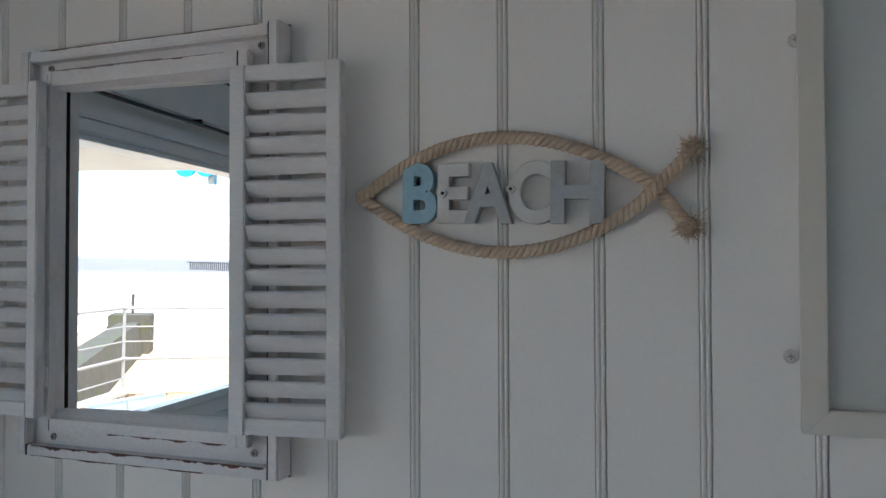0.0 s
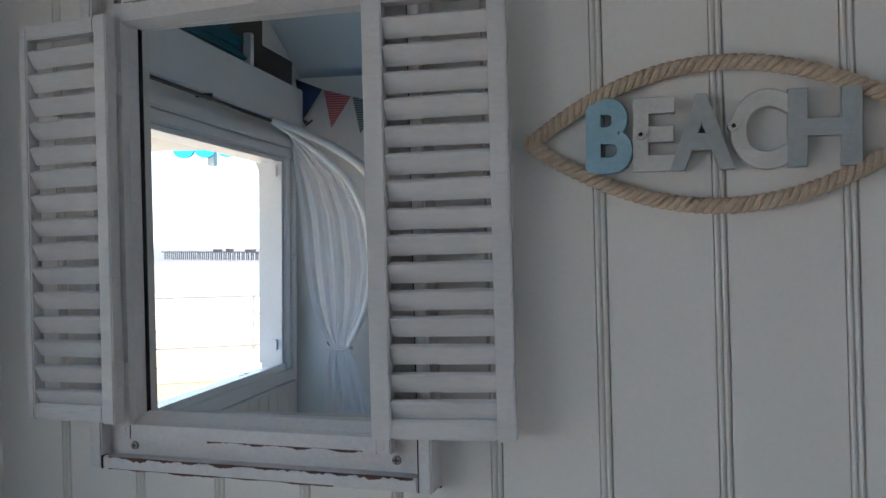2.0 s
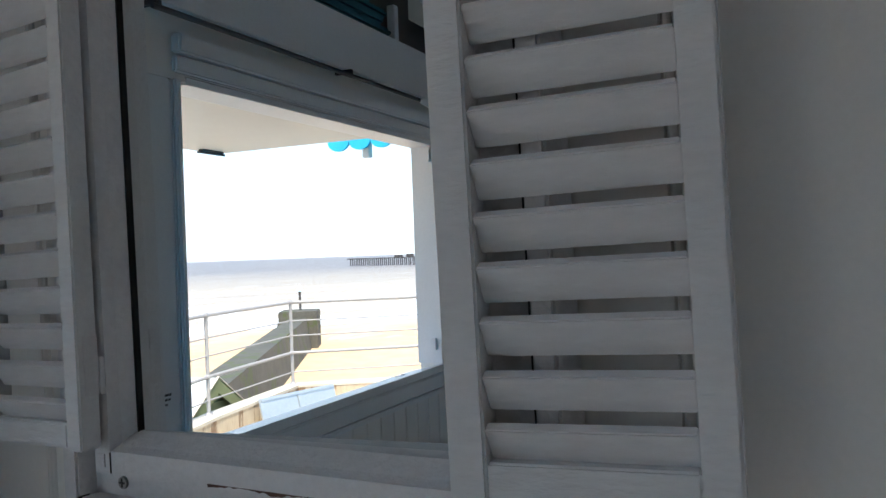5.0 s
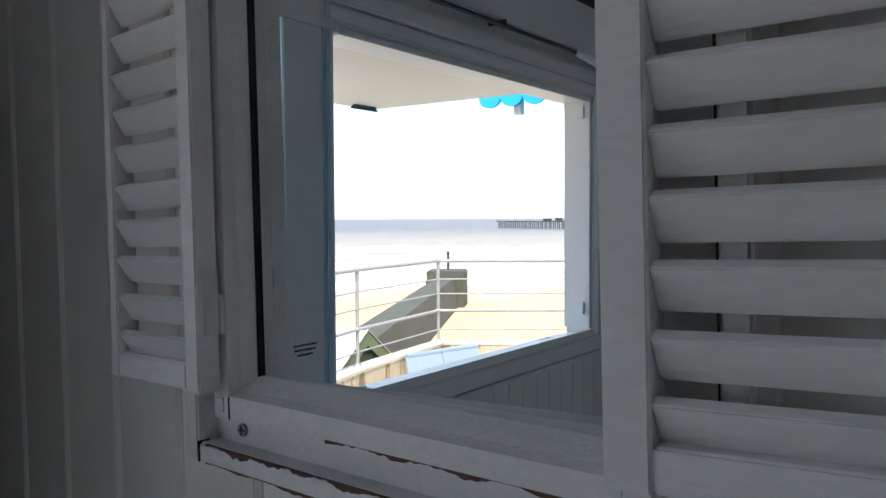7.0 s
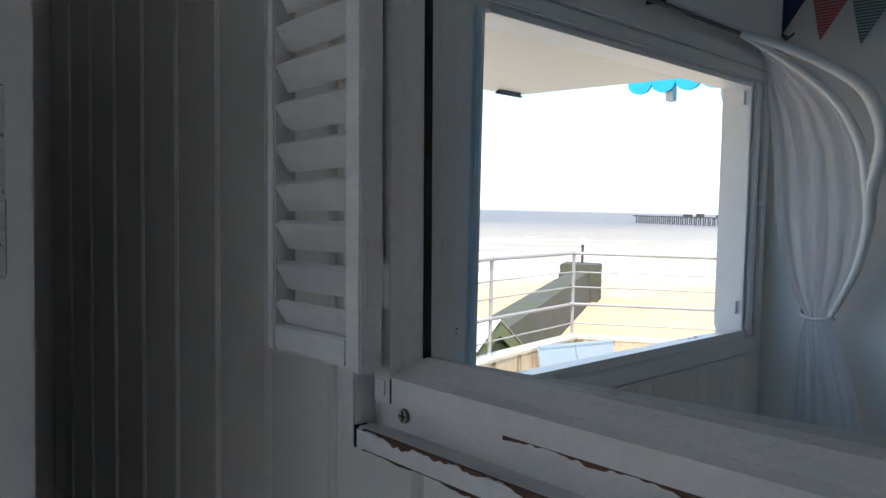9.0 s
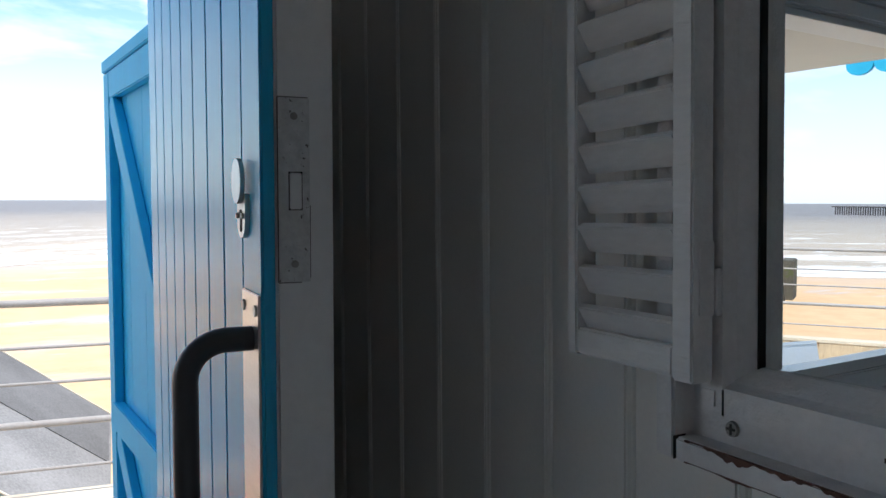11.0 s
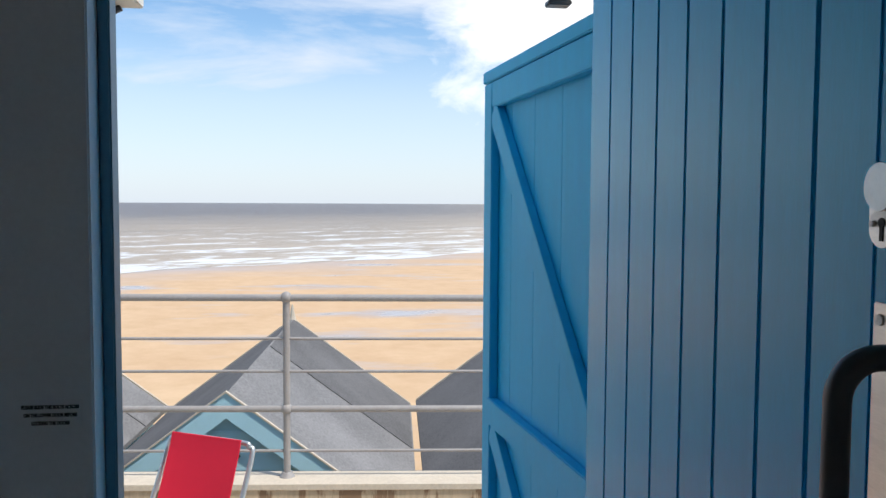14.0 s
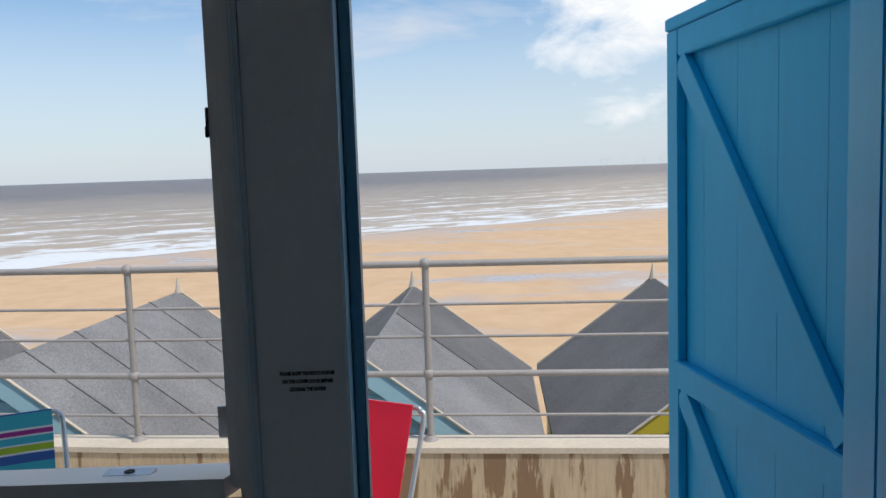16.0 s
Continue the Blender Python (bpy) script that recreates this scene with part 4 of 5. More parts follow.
# ---- things seen in the mirror: the far corner of the hut ----
shelf = thing("high_shelf", (FX, -0.3, 2.19), "white boxed shelf above the window", "shelf")
part("fascia", boxes((FX + 0.001, FX + 0.055, -1.815, 1.165, 2.195, 2.388), bevel=0.003), M_TRIM, shelf)
# dark sheet put where the wall between shelf and roof lies in shade
part("dark_backing", boxes((FX + 0.001, FX + 0.004, -1.80, -1.45, 2.389, 2.53), (FX + 0.001, FX + 0.004, -1.45, 0.90, 2.389, 2.66)), M_PIER, shelf, "dark sheet standing for the shade behind the stored canvas")
part("end_post", boxes((FX + 0.015, FX + 0.050, -1.265, -1.23, 2.389, 2.53), bevel=0.003), M_TRIM, shelf)
for i, (y, w) in enumerate(((-0.58, 1.25), (-0.55, 1.20), (-0.60, 1.18), (-0.52, 1.12))):
    b = boxes((FX + 0.005, FX + 0.052 - 0.004 * i, y - w / 2, y + w / 2, 2.389 + 0.036 * i, 2.423 + 0.036 * i), bevel=0.012)
    whole("folded_windbreak", b, M_TEAL, "folded teal striped windbreak canvas on the shelf", "windbreak", "folded windbreaks on the shelf")

b = bmesh.new()
rod(b, (FX + 0.065, -1.80, 2.172), (FX + 0.065, 0.10, 2.172), 0.008)
curtain_rail = thing("curtain_rail", (FX + 0.065, -0.85, 2.172), "thin black curtain rail under the shelf", "curtain rail")
part("rail", b, M_DARK, curtain_rail)
for y in (-1.78, -0.85, 0.08):
    part("bracket", boxes((FX + 0.002, FX + 0.07, y - 0.006, y + 0.006, 2.180, 2.1945), (FX + 0.058, FX + 0.070, y - 0.006, y + 0.006, 2.166, 2.182)), M_DARK, curtain_rail)


def drape(zs, left, right, sway, waves, n=80):
    """Gathered cloth between a left and a right edge, each a list of (x, y) at the heights zs, in soft vertical folds."""
    bm, grid, rows = bmesh.new(), [], 48
    top_z, low_z = zs[0], zs[-1]
    up = zs[::-1]
    for r in range(rows + 1):
        z = top_z + (low_z - top_z) * r / rows
        l = [float(np.interp(z, up, [p[k] for p in left][::-1])) for k in (0, 1)]
        q = [float(np.interp(z, up, [p[k] for p in right][::-1])) for k in (0, 1)]
        wide = max(math.hypot(q[0] - l[0], q[1] - l[1]), 0.02)
        line = []
        for k in range(n + 1):
            u = k / n
            f = sway * min(1.0, wide / 0.25) * math.sin(2 * math.pi * waves * u + 0.9 * math.sin(2.2 * u + z * 1.5)) + 0.3 * sway * math.sin(2 * math.pi * waves * 2.3 * u + z)
            line.append(bm.verts.new((l[0] + (q[0] - l[0]) * u, l[1] + (q[1] - l[1]) * u + f, z)))
        grid.append(line)
    for a, c in zip(grid, grid[1:]):
        for k in range(n):
            bm.faces.new((a[k], a[k + 1], c[k + 1], c[k]))
    return bm


curtain = thing("curtain", (-1.53, -1.76, 0.45), "white voile curtain swept into the corner and tied back", "curtain")
ZS = [2.185, 2.10, 2.02, 1.93, 1.75, 1.50, 1.32, 1.20, 1.10]
ARC = [(-1.755, -1.40), (-1.63, -1.52), (-1.545, -1.60), (-1.455, -1.67), (-1.375, -1.71), (-1.345, -1.72), (-1.375, -1.72), (-1.43, -1.73), (-1.485, -1.74)]
EDGE = [(-1.775, -1.72), (-1.772, -1.74), (-1.765, -1.75), (-1.755, -1.76), (-1.735, -1.77), (-1.715, -1.77), (-1.68, -1.77), (-1.635, -1.765), (-1.575, -1.76)]
part("upper_cloth", drape(ZS, EDGE, ARC, 0.012, 5), M_CURTAIN, curtain, smooth=True)
M_HEM = surface("thick_white_hem", (0.80, 0.80, 0.80), 0.8, vary=0.05, scale=40, bump=0.2, fine=300)
for dx, dz, r in ((0.0, 0.0, 0.020), (0.085, 0.05, 0.026)):
    pts = []
    for i in range(41):
        z = ZS[0] + (ZS[-1] - ZS[0]) * i / 40 * (1.0 if not dx else 0.8)
        k = math.sin(math.pi * min(1.0, i / 28)) if dx else 0.0
        pts.append((float(np.interp(z, ZS[::-1], [p[0] for p in ARC][::-1])) + dx * k, float(np.interp(z, ZS[::-1], [p[1] for p in ARC][::-1])) + 0.012, z + dz * k))
    smoothed = [tuple(sum(pts[max(0, min(40, i + o))][c] for o in (-2, -1, 0, 1, 2)) / 5 for c in range(3)) for i in range(41)]
    part("leading_hem", tube(bmesh.new(), smoothed, [r * (0.55 + 0.45 * math.sin(math.pi * i / 40)) for i in range(41)], 10), M_HEM, curtain, "thick folded white hem", smooth=True)
LOW = [1.10, 1.0, 0.8, 0.45]
part("lower_cloth", drape(LOW, [(-1.575, -1.76), (-1.60, -1.76), (-1.605, -1.76), (-1.61, -1.76)], [(-1.485, -1.74), (-1.43, -1.73), (-1.36, -1.72), (-1.30, -1.72)], 0.020, 5), M_CURTAIN, curtain, smooth=True)
b = bmesh.new()
tube(b, [(-1.53 + 0.062 * math.cos(a), -1.752 + 0.04 * math.sin(a), 1.105 + 0.004 * math.sin(a * 3)) for a in (2 * math.pi * k / 24 for k in range(25))], 0.0065, 8)
part("tie_back", b, M_HEM, curtain, smooth=True)
b = bmesh.new()
tube(b, [(-1.615, FAR - 0.012, 1.12), (-1.615, FAR + 0.035, 1.12), (-1.60, FAR + 0.05, 1.105)], 0.006, 8)
part("wall_hook", b, M_DARK, curtain, "small dark hold-back hook", smooth=True)

bunting = thing("bunting", (-1.2, FAR, 2.30), "string of patterned cloth triangles along the wall", "bunting")
xs = [-1.80 + 0.152 * k for k in range(15)]
zb = [2.455 - 0.20 * math.sin(math.pi * k / 14) ** 0.8 for k in range(15)]
part("cord", tube(bmesh.new(), [(x, FAR + 0.006, z) for x, z in zip(xs, zb)], 0.002, 6), M_LW, bunting)
for k in range(14):
    b = bmesh.new()
    prism(b, [(xs[k] + 0.004, FAR + 0.006, zb[k]), (xs[k + 1] - 0.004, FAR + 0.006, zb[k + 1]), ((xs[k] + xs[k + 1]) / 2 - 0.03, FAR + 0.012, min(zb[k], zb[k + 1]) - 0.155)], (0, 0.001, 0))
    part("flag", b, (M_NAVY, M_FLAGR, M_FLAGG)[k % 3], bunting, ("navy cloth flag", "red striped cloth flag", "dark green striped cloth flag")[k % 3])
b = bmesh.new()
tube(b, [(-1.74, FAR - 0.012, 2.235), (-1.74, FAR + 0.04, 2.235), (-1.72, FAR + 0.05, 2.21), (-1.69, FAR + 0.045, 2.235)], 0.005, 8)
whole("wall_hook", b, M_DARK, "small black hook on the white wall", "hook", smooth=True)

# ---- outside: the propped-up window flap ----
flap = thing("window_flap", (FXO, -0.88, 2.10), "white top-hung window shutter propped open like a canopy", "shutter")
part("panel", boxes((-3.13, -2.10, -1.80, -0.10, 2.100, 2.135), bevel=0.004), M_CREAM, flap, "cream-white boarded underside")
part("hinge_strip", boxes((-2.094, FXO - 0.001, -1.80, -0.10, 2.100, 2.135), bevel=0.003), M_CREAM, flap)
part("bolt", boxes((-3.075, -3.045, -1.74, -1.58, 2.088, 2.0995), (-3.068, -3.052, -1.76, -1.56, 2.078, 2.0885), bevel=0.002), M_DARK, flap, "dark metal bolt under the free edge")
b = bmesh.new()
tube(b, [(-3.10, -0.16 - 0.03 * k, 2.095 - 0.02 * math.sin(k * 0.9)) for k in range(8)], 0.011, 8)
part("cord", b, M_DARK, flap, "dark twisted cord", smooth=True)
next_hut = thing("neighbour_canopy", (-2.45, -2.6, 2.15), "turquoise scalloped canopy edge of the neighbouring hut", "canopy")
b = bmesh.new()
prism(b, [(-2.66, -2.14, 2.15), (FXO, -2.14, 2.15), (FXO, -2.14, 2.75), (-2.66, -2.14, 2.30)], (0, -0.02, 0))
part("side_board", b, M_AWN, next_hut)
for k in range(5):
    b = bmesh.new()
    x = -2.66 + 0.134 * k
    prism(b, [(x + 0.066 + 0.066 * math.cos(a), -2.139, 2.152 + 0.05 * math.sin(a)) for a in (math.pi + math.pi * j / 10 for j in range(11))], (0, -0.018, 0))
    part("scallop", b, M_AWN, next_hut)
part("bracket", boxes((-2.46, -2.42, -2.21, -2.165, 2.06, 2.30), bevel=0.003), M_CREAM, next_hut)
b = bmesh.new()
ball(b, (-2.14, -2.24, 2.09), 0.075, (0.8, 0.8, 1.1))
part("globe_lamp", b, M_CREAM, next_hut, "cream rounded lamp cover", smooth=True)
part("wall", boxes((-1.98, 1.9, -5.1, -2.15, -0.12, 2.6)), M_AWN, next_hut)

# ---- terrace, promenade, sea wall, railing ----
RAIL = [(-4.78, 7.86), (-4.97, 5.94), (-5.165, 4.01), (-5.36, 2.09), (-5.55, 0.165), (-5.74, -1.76), (-6.02, -3.65), (-6.50, -5.52), (-6.82, -7.60), (-5.24, -8.66), (-3.6, -9.70), (-1.9, -10.8)]
b = boxes((-4.05, FXO - 0.001, -9.0, 9.0, -0.62, -0.121))
structure("pavement", b, M_CAP, "pale concrete terrace in front of the huts", "pavement")
b = bmesh.new()
prism(b, [(x, y, -0.62) for x, y in RAIL] + [(30.0, -10.8, -0.62), (30.0, 7.86, -0.62)], (0, 0, -4.2))
structure("promenade", b, M_CAP, "concrete promenade deck above the beach", "pavement")
sea_wall = thing("sea_wall", (-5.6, 0, -4.6), "low stained concrete parapet with a pale coping", "wall")
sea_wall["kind"] = "structure"


def along_rail(off0, off1, z0, z1):
    bm = bmesh.new()
    pts = [Vector((x, y, 0)) for x, y in RAIL]
    side = []
    for i in range(len(pts)):
        a = (pts[i] - pts[max(i - 1, 0)])
        c = (pts[min(i + 1, len(pts) - 1)] - pts[i])
        d = (a.normalized() + c.normalized()).normalized()
        side.append(Vector((-d.y, d.x, 0)))
    rows = []
    for p, s in zip(pts, side):
        rows.append([bm.verts.new((p + s * o + Vector((0, 0, z)))) for o, z in ((off0, z0), (off1, z0), (off1, z1), (off0, z1))])
    for a, c in zip(rows, rows[1:]):
        for k in range(4):
            bm.faces.new((a[k], a[(k + 1) % 4], c[(k + 1) % 4], c[k]))
    bm.faces.new(rows[0])
    bm.faces.new(rows[-1][::-1])
    return bm


part("parapet", along_rail(0.14, -0.09, -4.6, -0.245), M_CONC, sea_wall, "rust-streaked concrete face")
part("coping", along_rail(0.150, -0.10, -0.245, -0.21), M_CAP, sea_wall, "pale concrete coping")

railing = thing("railing", (-5.55, 0, -0.21), "weathered white seaside railing with ball-jointed posts", "railing")
pm = bmesh.new()
rod(pm, (0, 0, -0.21), (0, 0, 0.91), 0.022, n=14)
rod(pm, (0, 0, -0.21), (0, 0, -0.18), 0.05, 0.032, n=14)
post_mesh = mesh_of("post", pm, M_RAIL, True)
jm = bmesh.new()
ball(jm, (0, 0, 0), 0.037)
joint_mesh = mesh_of("ball_joint", jm, M_RAIL, True)
for i, (x, y) in enumerate(RAIL):
    p = part("post", post_mesh, M_RAIL, railing)
    p.matrix_basis = Matrix.Translation((x, y, 0))
    BASE[p] = Matrix.Translation((x, y, 0))
    for zj in (0.918, 0.218):
        j = part("ball_joint", joint_mesh, M_RAIL, p)
        j.matrix_basis = Matrix.Translation((x, y, zj))
    if i:
        px, py = RAIL[i - 1]
        for z, r in ((0.915, 0.022), (0.660, 0.0095), (0.455, 0.0095), (0.218, 0.021), (-0.047, 0.0095)):
            b = bmesh.new()
            rod(b, (px, py, z), (x, y, z), r, n=12)
            part("rail", mesh_of("rail", b, M_RAIL, True), M_RAIL, railing)

hatch = thing("metal_hatch", (-6.0, -7.0, -0.2), "grey galvanised metal hatch leaning at the parapet", "hatch")
hm = Matrix.Translation((-6.2, -6.9, -0.42)) @ Euler((0, radians(-14), radians(14))).to_matrix().to_4x4()
part("lid", boxes((-0.03, 0.0, -0.62, 0.62, -0.02, 0.26), bevel=0.006, m=hm), M_TUBE, hatch)
part("rib", boxes((0.001, 0.02, -0.6, 0.6, 0.22, 0.25), (0.001, 0.02, -0.03, 0.03, 0.0, 0.21), bevel=0.003, m=hm), M_TUBE, hatch)


def folding_chair(x, y, z, turn, canvas, label, top=0.86):
    ch = thing("folding_chair", (x, y, z), label, "chair", "folding chairs on the terrace")
    m = Matrix.Translation((x, y, z)) @ Matrix.Rotation(radians(turn), 4, "Z")

    def tp(b):
        bmesh.ops.transform(b, matrix=m, verts=b.verts)
        return b
    h = 0.152
    lean = 0.16
    pts = [(0.20, -h - 0.04, 0.0), (0.0, -h - 0.035, 0.40), (-lean, -h - 0.03, top - 0.06), (-lean - 0.012, -h - 0.012, top - 0.02), (-lean - 0.014, -h + 0.02, top - 0.008),
           (-lean - 0.014, h - 0.02, top - 0.008), (-lean - 0.012, h + 0.012, top - 0.02), (-lean, h + 0.03, top - 0.06), (0.0, h + 0.035, 0.40), (0.20, h + 0.04, 0.0)]
    fine = []
    for i in range(len(pts) - 1):
        p0, p1, p2, p3 = (Vector(pts[max(i - 1, 0)]), Vector(pts[i]), Vector(pts[i + 1]), Vector(pts[min(i + 2, len(pts) - 1)]))
        for k in range(5):
            t = k / 5
            fine.append(0.5 * (2 * p1 + (p2 - p0) * t + (2 * p0 - 5 * p1 + 4 * p2 - p3) * t * t + (3 * p1 - p0 - 3 * p2 + p3) * t ** 3) if 1 < i < 7 else p1.lerp(p2, t))
    fine.append(Vector(pts[-1]))
    part("back_frame", tp(tube(bmesh.new(), fine, 0.0095, 10)), M_TUBE, ch, "bent grey metal tube", smooth=True)
    b = bmesh.new()
    tube(b, [(-0.26, -h - 0.05, 0.0), (0.02, -h - 0.05, 0.36), (0.16, -h - 0.05, 0.40), (0.16, h + 0.05, 0.40), (0.02, h + 0.05, 0.36), (-0.26, h + 0.05, 0.0)], 0.0095, 10)
    part("seat_frame", tp(b), M_TUBE, ch, smooth=True)
    b = bmesh.new()
    g = []
    for r in range(15):
        v = r / 14
        row = []
        for k in range(9):
            u = k / 8 * 2 - 1
            px_, pz = -0.0 - lean * v, 0.38 + (top - 0.38) * v
            row.append(b.verts.new((px_ - 0.022 * (1 - v) * (1 - u * u) + 0.009, u * (h - 0.004), pz + (0.010 if r == 14 else 0))))
        g.append(row)
    for a, c in zip(g, g[1:]):
        for k in range(8):
            b.faces.new((a[k], a[k + 1], c[k + 1], c[k]))
    ext = bmesh.ops.extrude_face_region(b, geom=b.faces[:])
    bmesh.ops.translate(b, vec=(0.006, 0, 0.0), verts=[e for e in ext["geom"] if isinstance(e, bmesh.types.BMVert)])
    part("back_canvas", tp(b), canvas, ch, smooth=True)
    part("seat_canvas", tp(boxes((-0.02, 0.16, -h - 0.04, h + 0.04, 0.375, 0.392), bevel=0.006)), canvas, ch)
    return ch


folding_chair(-3.32, -0.050, -0.121, 332, M_RED, "folding chair with red canvas back on the terrace", 0.775)
folding_chair(-3.295, -1.26, -0.121, 25, M_DECK, "folding chair with turquoise, pink and lime striped canvas", 0.775)

# ---- beach huts on the lower level ----
SKEW = radians(3.9)
M_PALE = surface("bleached_roof_felt", (0.55, 0.58, 0.56), 0.8, vary=0.12, scale=1.5, bump=0.3, fine=60)


def beach_hut(px, py, gable_mat, label, panel_mats, lines=False):
    """A pitched-roof hut whose ridge runs out to sea; px, py is the seaward end of the ridge."""
    hut = thing("beach_hut", (px, py, -4.3), label, "beach hut", "beach huts below the promenade")
    m = Matrix.Translation((px, py, 0)) @ Matrix.Rotation(-SKEW, 4, "Z")
    L, hw, rz, ez = 4.05, 1.53, 0.0, -1.137

    def put(b):
        bmesh.ops.transform(b, matrix=m, verts=b.verts)
        return b
    walls = boxes((0.25, L - 0.07, -hw + 0.10, hw - 0.10, -4.3, ez + 0.02))
    prism(walls, [(L - 0.07, -hw + 0.1, ez + 0.02), (L - 0.07, hw - 0.1, ez + 0.02), (L - 0.07, 0, rz - 0.09)], (0.02, 0, 0))
    part("walls", put(walls), gable_mat, hut)
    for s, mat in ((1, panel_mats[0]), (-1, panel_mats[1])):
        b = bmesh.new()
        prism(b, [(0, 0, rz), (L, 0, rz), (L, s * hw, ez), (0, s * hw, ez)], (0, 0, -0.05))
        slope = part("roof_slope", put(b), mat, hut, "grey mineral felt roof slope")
        n = Vector((0, s * (rz - ez), hw)).normalized()
        if lines:
            for k in range(1, 5):
                b = bmesh.new()
                u = L * k / 4.6
                a_, c_ = Vector((u, 0, rz)) + n * 0.003, Vector((max(u - 0.0, 0), s * hw, ez)) + n * 0.003
                prism(b, [a_, a_ + Vector((0.016, 0, 0)), c_ + Vector((0.016, 0, 0)), c_], n * 0.006)
                part("felt_lap", put(b), M_FELTD, slope)
        elif s == 1:
            b = bmesh.new()
            q = lambda u, v: Vector((u, s * hw * v, rz + (ez - rz) * v)) + n * 0.004
            prism(b, [q(0.02, 0.01), q(1.95, 0.01), q(1.95, 0.985), q(0.02, 0.985)], n * 0.006)
            part("felt_strip", put(b), M_FELTD, slope, "darker strip over the seaward half of the slope")
        b = bmesh.new()
        prism(b, [(L, 0, rz + 0.005), (L, s * hw, ez + 0.005), (L, s * hw, ez - 0.20), (L, 0, rz - 0.20)], (0.03, 0, 0))
        part("barge_board", put(b), gable_mat, hut)
        b = bmesh.new()
        prism(b, [(L + 0.012, 0, rz + 0.022), (L + 0.012, s * hw, ez + 0.022), (L + 0.012, s * hw, ez + 0.006), (L + 0.012, 0, rz + 0.006)], (0.03, 0, 0))
        part("verge_trim", put(b), M_CAP, hut, "pale verge trim")
        b = bmesh.new()
        prism(b, [(-0.02, 0, rz + 0.015), (-0.02, s * hw, ez + 0.015), (-0.02, s * hw, ez - 0.12), (-0.02, 0, rz - 0.12)], (-0.03, 0, 0))
        part("verge_trim", put(b), M_CAP, hut, "pale verge trim")
    for k in range(6):
        w = (hw - 0.1) * (k + 0.6) / 6.6
        b = boxes((L - 0.05, L - 0.035, -w, w, rz - 0.13 - 0.17 * (k + 1), rz - 0.15 - 0.17 * k), bevel=0.003)
        part("weatherboard", put(b), gable_mat, hut)
    b = bmesh.new()
    w = 0.10
    prism(b, [(L - 0.032, -w, -0.52), (L - 0.032, 0, -0.42), (L - 0.032, w, -0.52), (L - 0.032, 0, -0.62)], (0.012, 0, 0))
    part("vent", put(b), M_BLACK, hut, "dark diamond gable vent")
    b = bmesh.new()
    tube(b, [(0.0, 0, rz - 0.02), (0.0, 0, rz + 0.03), (0.0, 0, rz + 0.07), (0.0, 0, rz + 0.19)], [0.055, 0.04, 0.03, 0.008], 8)
    part("finial", put(b), M_CAP, hut, "pale pointed finial", smooth=True)
    return hut


# M_FELTD puts the shade of the -y slopes into their colour
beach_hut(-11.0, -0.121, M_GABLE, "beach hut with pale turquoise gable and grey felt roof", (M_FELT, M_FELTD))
beach_hut(-11.0, 3.02, M_YELLOW, "beach hut with yellow gable and felt roof darkened on its shaded slope", (M_FELT, M_FELTD))
beach_hut(-11.2, -3.25, M_GABLE, "beach hut with pale gable and lapped felt roof", (M_FELT, M_FELT), True)
beach_hut(-11.4, -6.40, M_OLIVE, "beach hut with olive gable and bleached pale roof", (M_PALE, M_PALE))

# ---- beach, groyne, sea, pier ----
b = bmesh.new()
v = [b.verts.new(p) for p in ((40, -4800, -4.42), (-5.0, -4800, -4.42), (-5.0, 4800, -4.42), (40, 4800, -4.42))]
b.faces.new(v)
w = [b.verts.new(p) for p in ((-4800, -4800, -6.0), (-4800, 4800, -6.0), (-170, -4800, -4.42), (-170, 4800, -4.42))]
b.faces.new((v[1], v[2], w[3], w[2]))
b.faces.new((w[2], w[3], w[1], w[0]))
ground = structure("ground", b, M_SAND, "golden wet beach sand with shallow pools", "beach")

# shoreline: a wavering line; object x runs along the shore, y out to sea
SHORE = Matrix.Translation((-69.0, -16.0, -4.40)) @ Matrix.Rotation(SHORE_TURN, 4, "Z")
b = bmesh.new()
edge = [b.verts.new((x, 2.6 * math.sin(x * 0.045) + 1.6 * math.sin(x * 0.13 + 1) + 0.8 * math.sin(x * 0.37), 0)) for x in [k * 4 - 2400 for k in range(1201)]]
outer = [b.verts.new((p.co.x * 2.0, 4300, 0)) for p in edge]
for i in range(len(edge) - 1):
    b.faces.new((edge[i], edge[i + 1], outer[i + 1], outer[i]))
water = structure("water", b, M_SEA, "silty brown sea with rows of white breakers", "sea")
water.matrix_world = SHORE

groyne = thing("groyne", (-28, -36, -4.4), "dark weed-grown concrete groyne running into the sea", "groyne")
A, B = Vector((-14.6, -12.6, 0)), Vector((-31.5, -43.5, 0))
gd = (B - A).normalized()
gs = Vector((-gd.y, gd.x, 0))
b = bmesh.new()
for_sides = [(-0.9, -4.9), (-0.6, -2.45), (0.6, -2.45), (0.9, -4.9)]
ra = [b.verts.new(A + gs * o + Vector((0, 0, z))) for o, z in for_sides]
rb = [b.verts.new(B + gs * o + Vector((0, 0, z))) for o, z in for_sides]
for k in range(4):
    b.faces.new((ra[k], ra[(k + 1) % 4], rb[(k + 1) % 4], rb[k]))
b.faces.new(ra)
b.faces.new(rb[::-1])
part("wall", b, M_GROYNE, groyne)
gm = Matrix(((gd.x, gs.x, 0, B.x), (gd.y, gs.y, 0, B.y), (0, 0, 1, 0), (0, 0, 0, 1)))
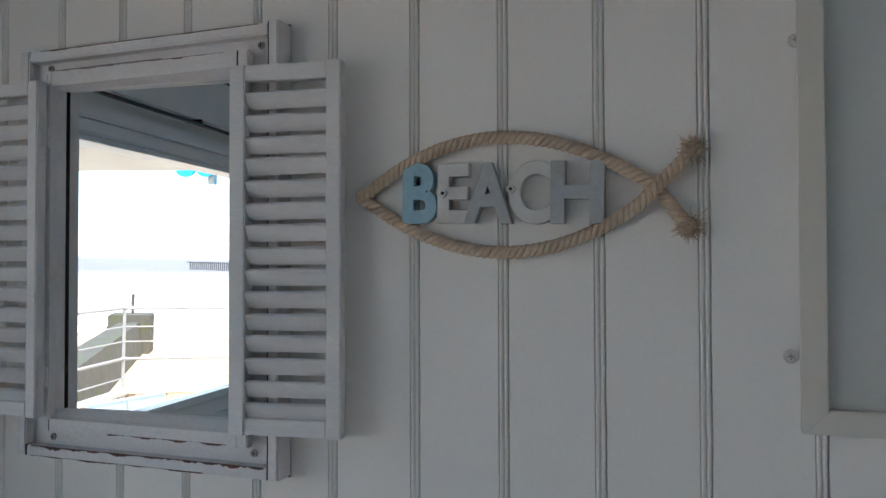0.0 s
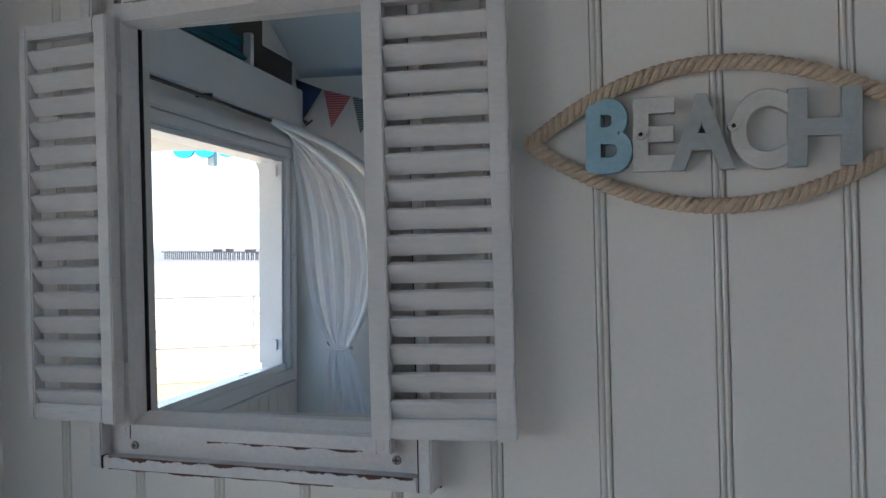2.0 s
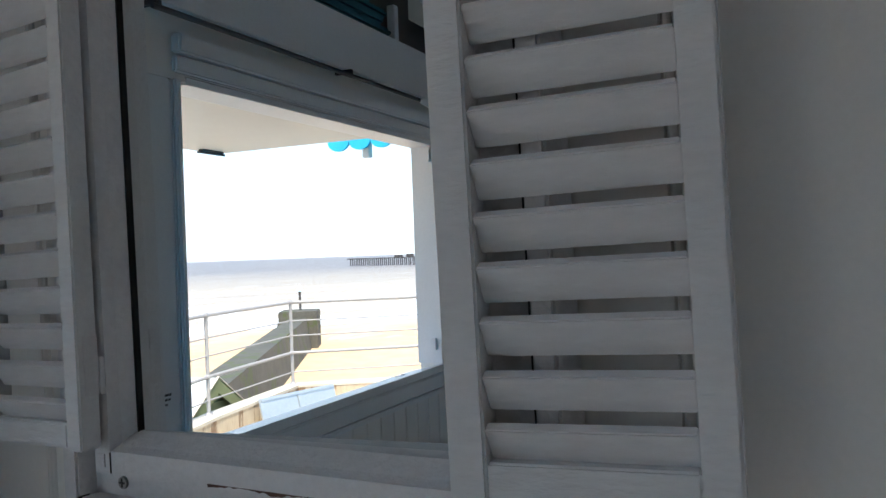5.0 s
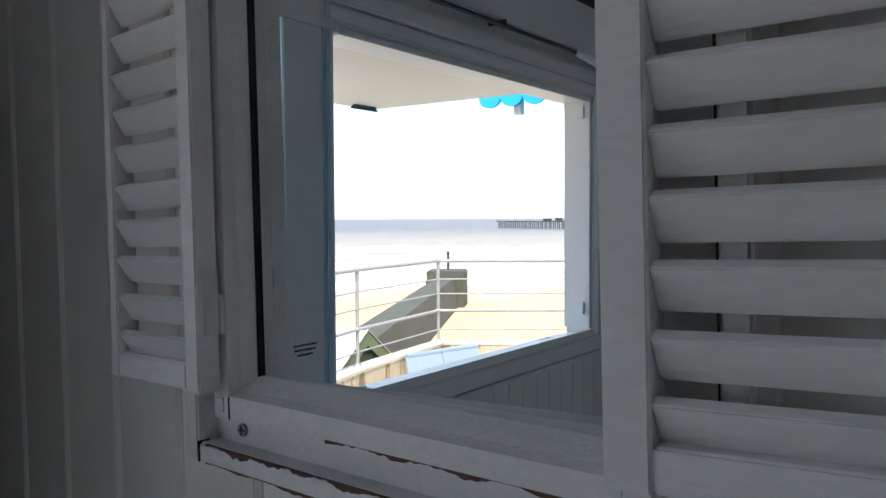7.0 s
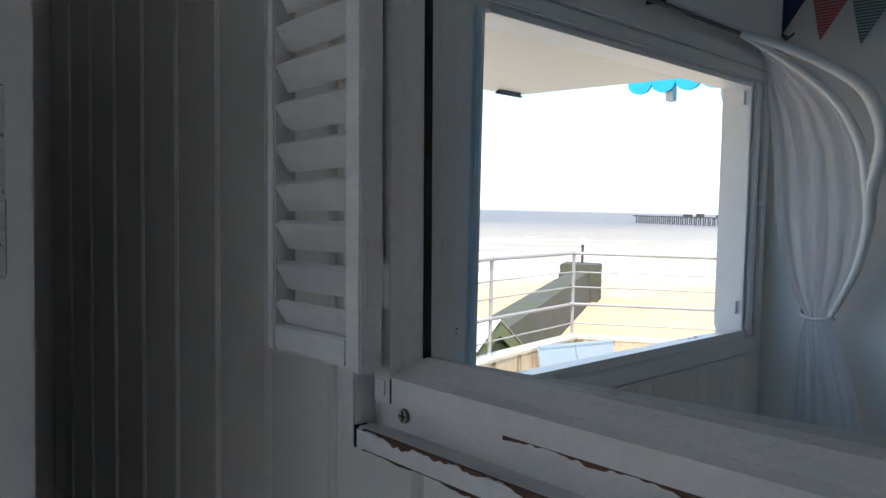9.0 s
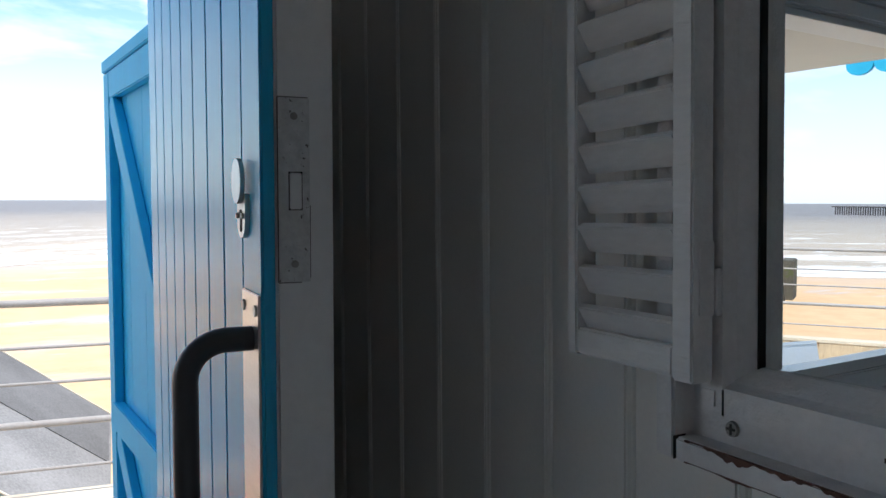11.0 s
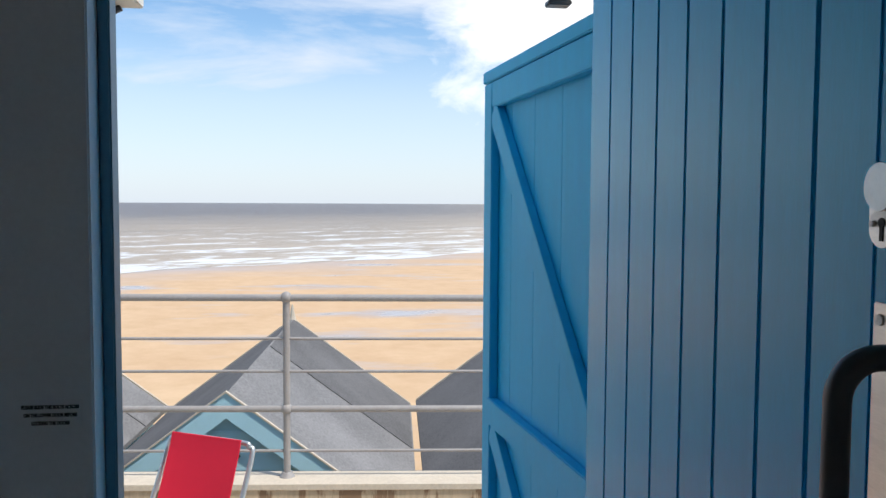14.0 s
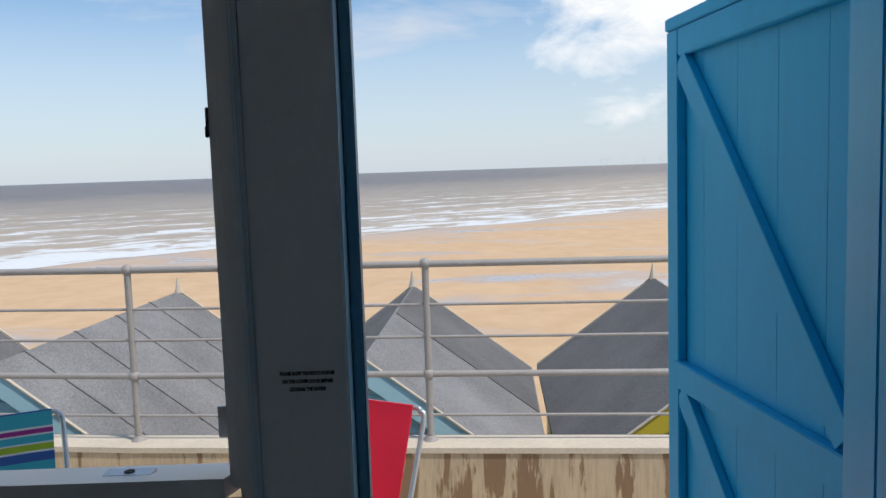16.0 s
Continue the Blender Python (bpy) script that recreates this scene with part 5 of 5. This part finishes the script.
part("end_block", boxes((-1.8, 0.9, -1.25, 1.25, -5.0, -2.0), (0.9, 1.9, -1.7, 0.3, -5.0, -2.9), bevel=0.06, m=gm), M_GROYNE, groyne, "square concrete head of the groyne")
b = bmesh.new()
rod(b, B + Vector((0, 0, -2.0)), B + Vector((0, 0, -0.55)), 0.09, n=10)
part("beacon_post", b, M_PIER, groyne)
b = bmesh.new()
rod(b, B + Vector((0, 0, -0.75)), B + Vector((0, 0, -0.25)), 0.30, 0.02, n=4)
part("topmark", b, M_GABLE, groyne, "green cone topmark")

pier = thing("pier", (-231, -380, -5.0), "long low wooden pier on dark piles far out at sea", "pier")
pa, pb = Vector((-231, -380, 0)), Vector((-132, -345, 0))
pd = (pb - pa).normalized()
pm_ = Matrix(((pd.x, -pd.y, 0, pa.x), (pd.y, pd.x, 0, pa.y), (0, 0, 1, 0), (0, 0, 0, 1)))
PL = (pb - pa).length
part("deck", boxes((0, PL, -1.5, 1.5, -0.75, -0.25), m=pm_), M_PIER, pier)
pile = mesh_of("pile", boxes((-0.2, 0.2, -0.2, 0.2, -6, -0.75)), M_PIER)
for k in range(34):
    for s in (-1, 1):
        ob = part("pile", pile, M_PIER, pier)
        ob.matrix_basis = pm_ @ Matrix.Translation((PL * (k + 0.5) / 34 + (0.8 if s > 0 else 0), s, 0))
for u, w_, h in ((38, 4, 0.9), (47, 3, 1.3), (60, 5, 0.8)):
    part("shelter", boxes((u, u + w_, -1.2, 1.2, -0.25, h), m=pm_), M_PIER, pier)

turbines = thing("wind_turbine_row", (-3400, 900, -5), "pale wind turbines on the horizon", "wind turbine")
for k in range(10):
    b = bmesh.new()
    y = 620 + 52 * k + 14 * math.sin(k * 2.1)
    rod(b, (-3400, y, -5), (-3400, y, 20), 0.45, 0.3, n=6)
    for j in range(3):
        a = k * 0.7 + j * 2 * math.pi / 3
        rod(b, (-3399, y, 20), (-3399, y + 11 * math.sin(a), 20 + 11 * math.cos(a)), 0.35, 0.15, n=4)
    part("turbine", b, M_LW, turbines)
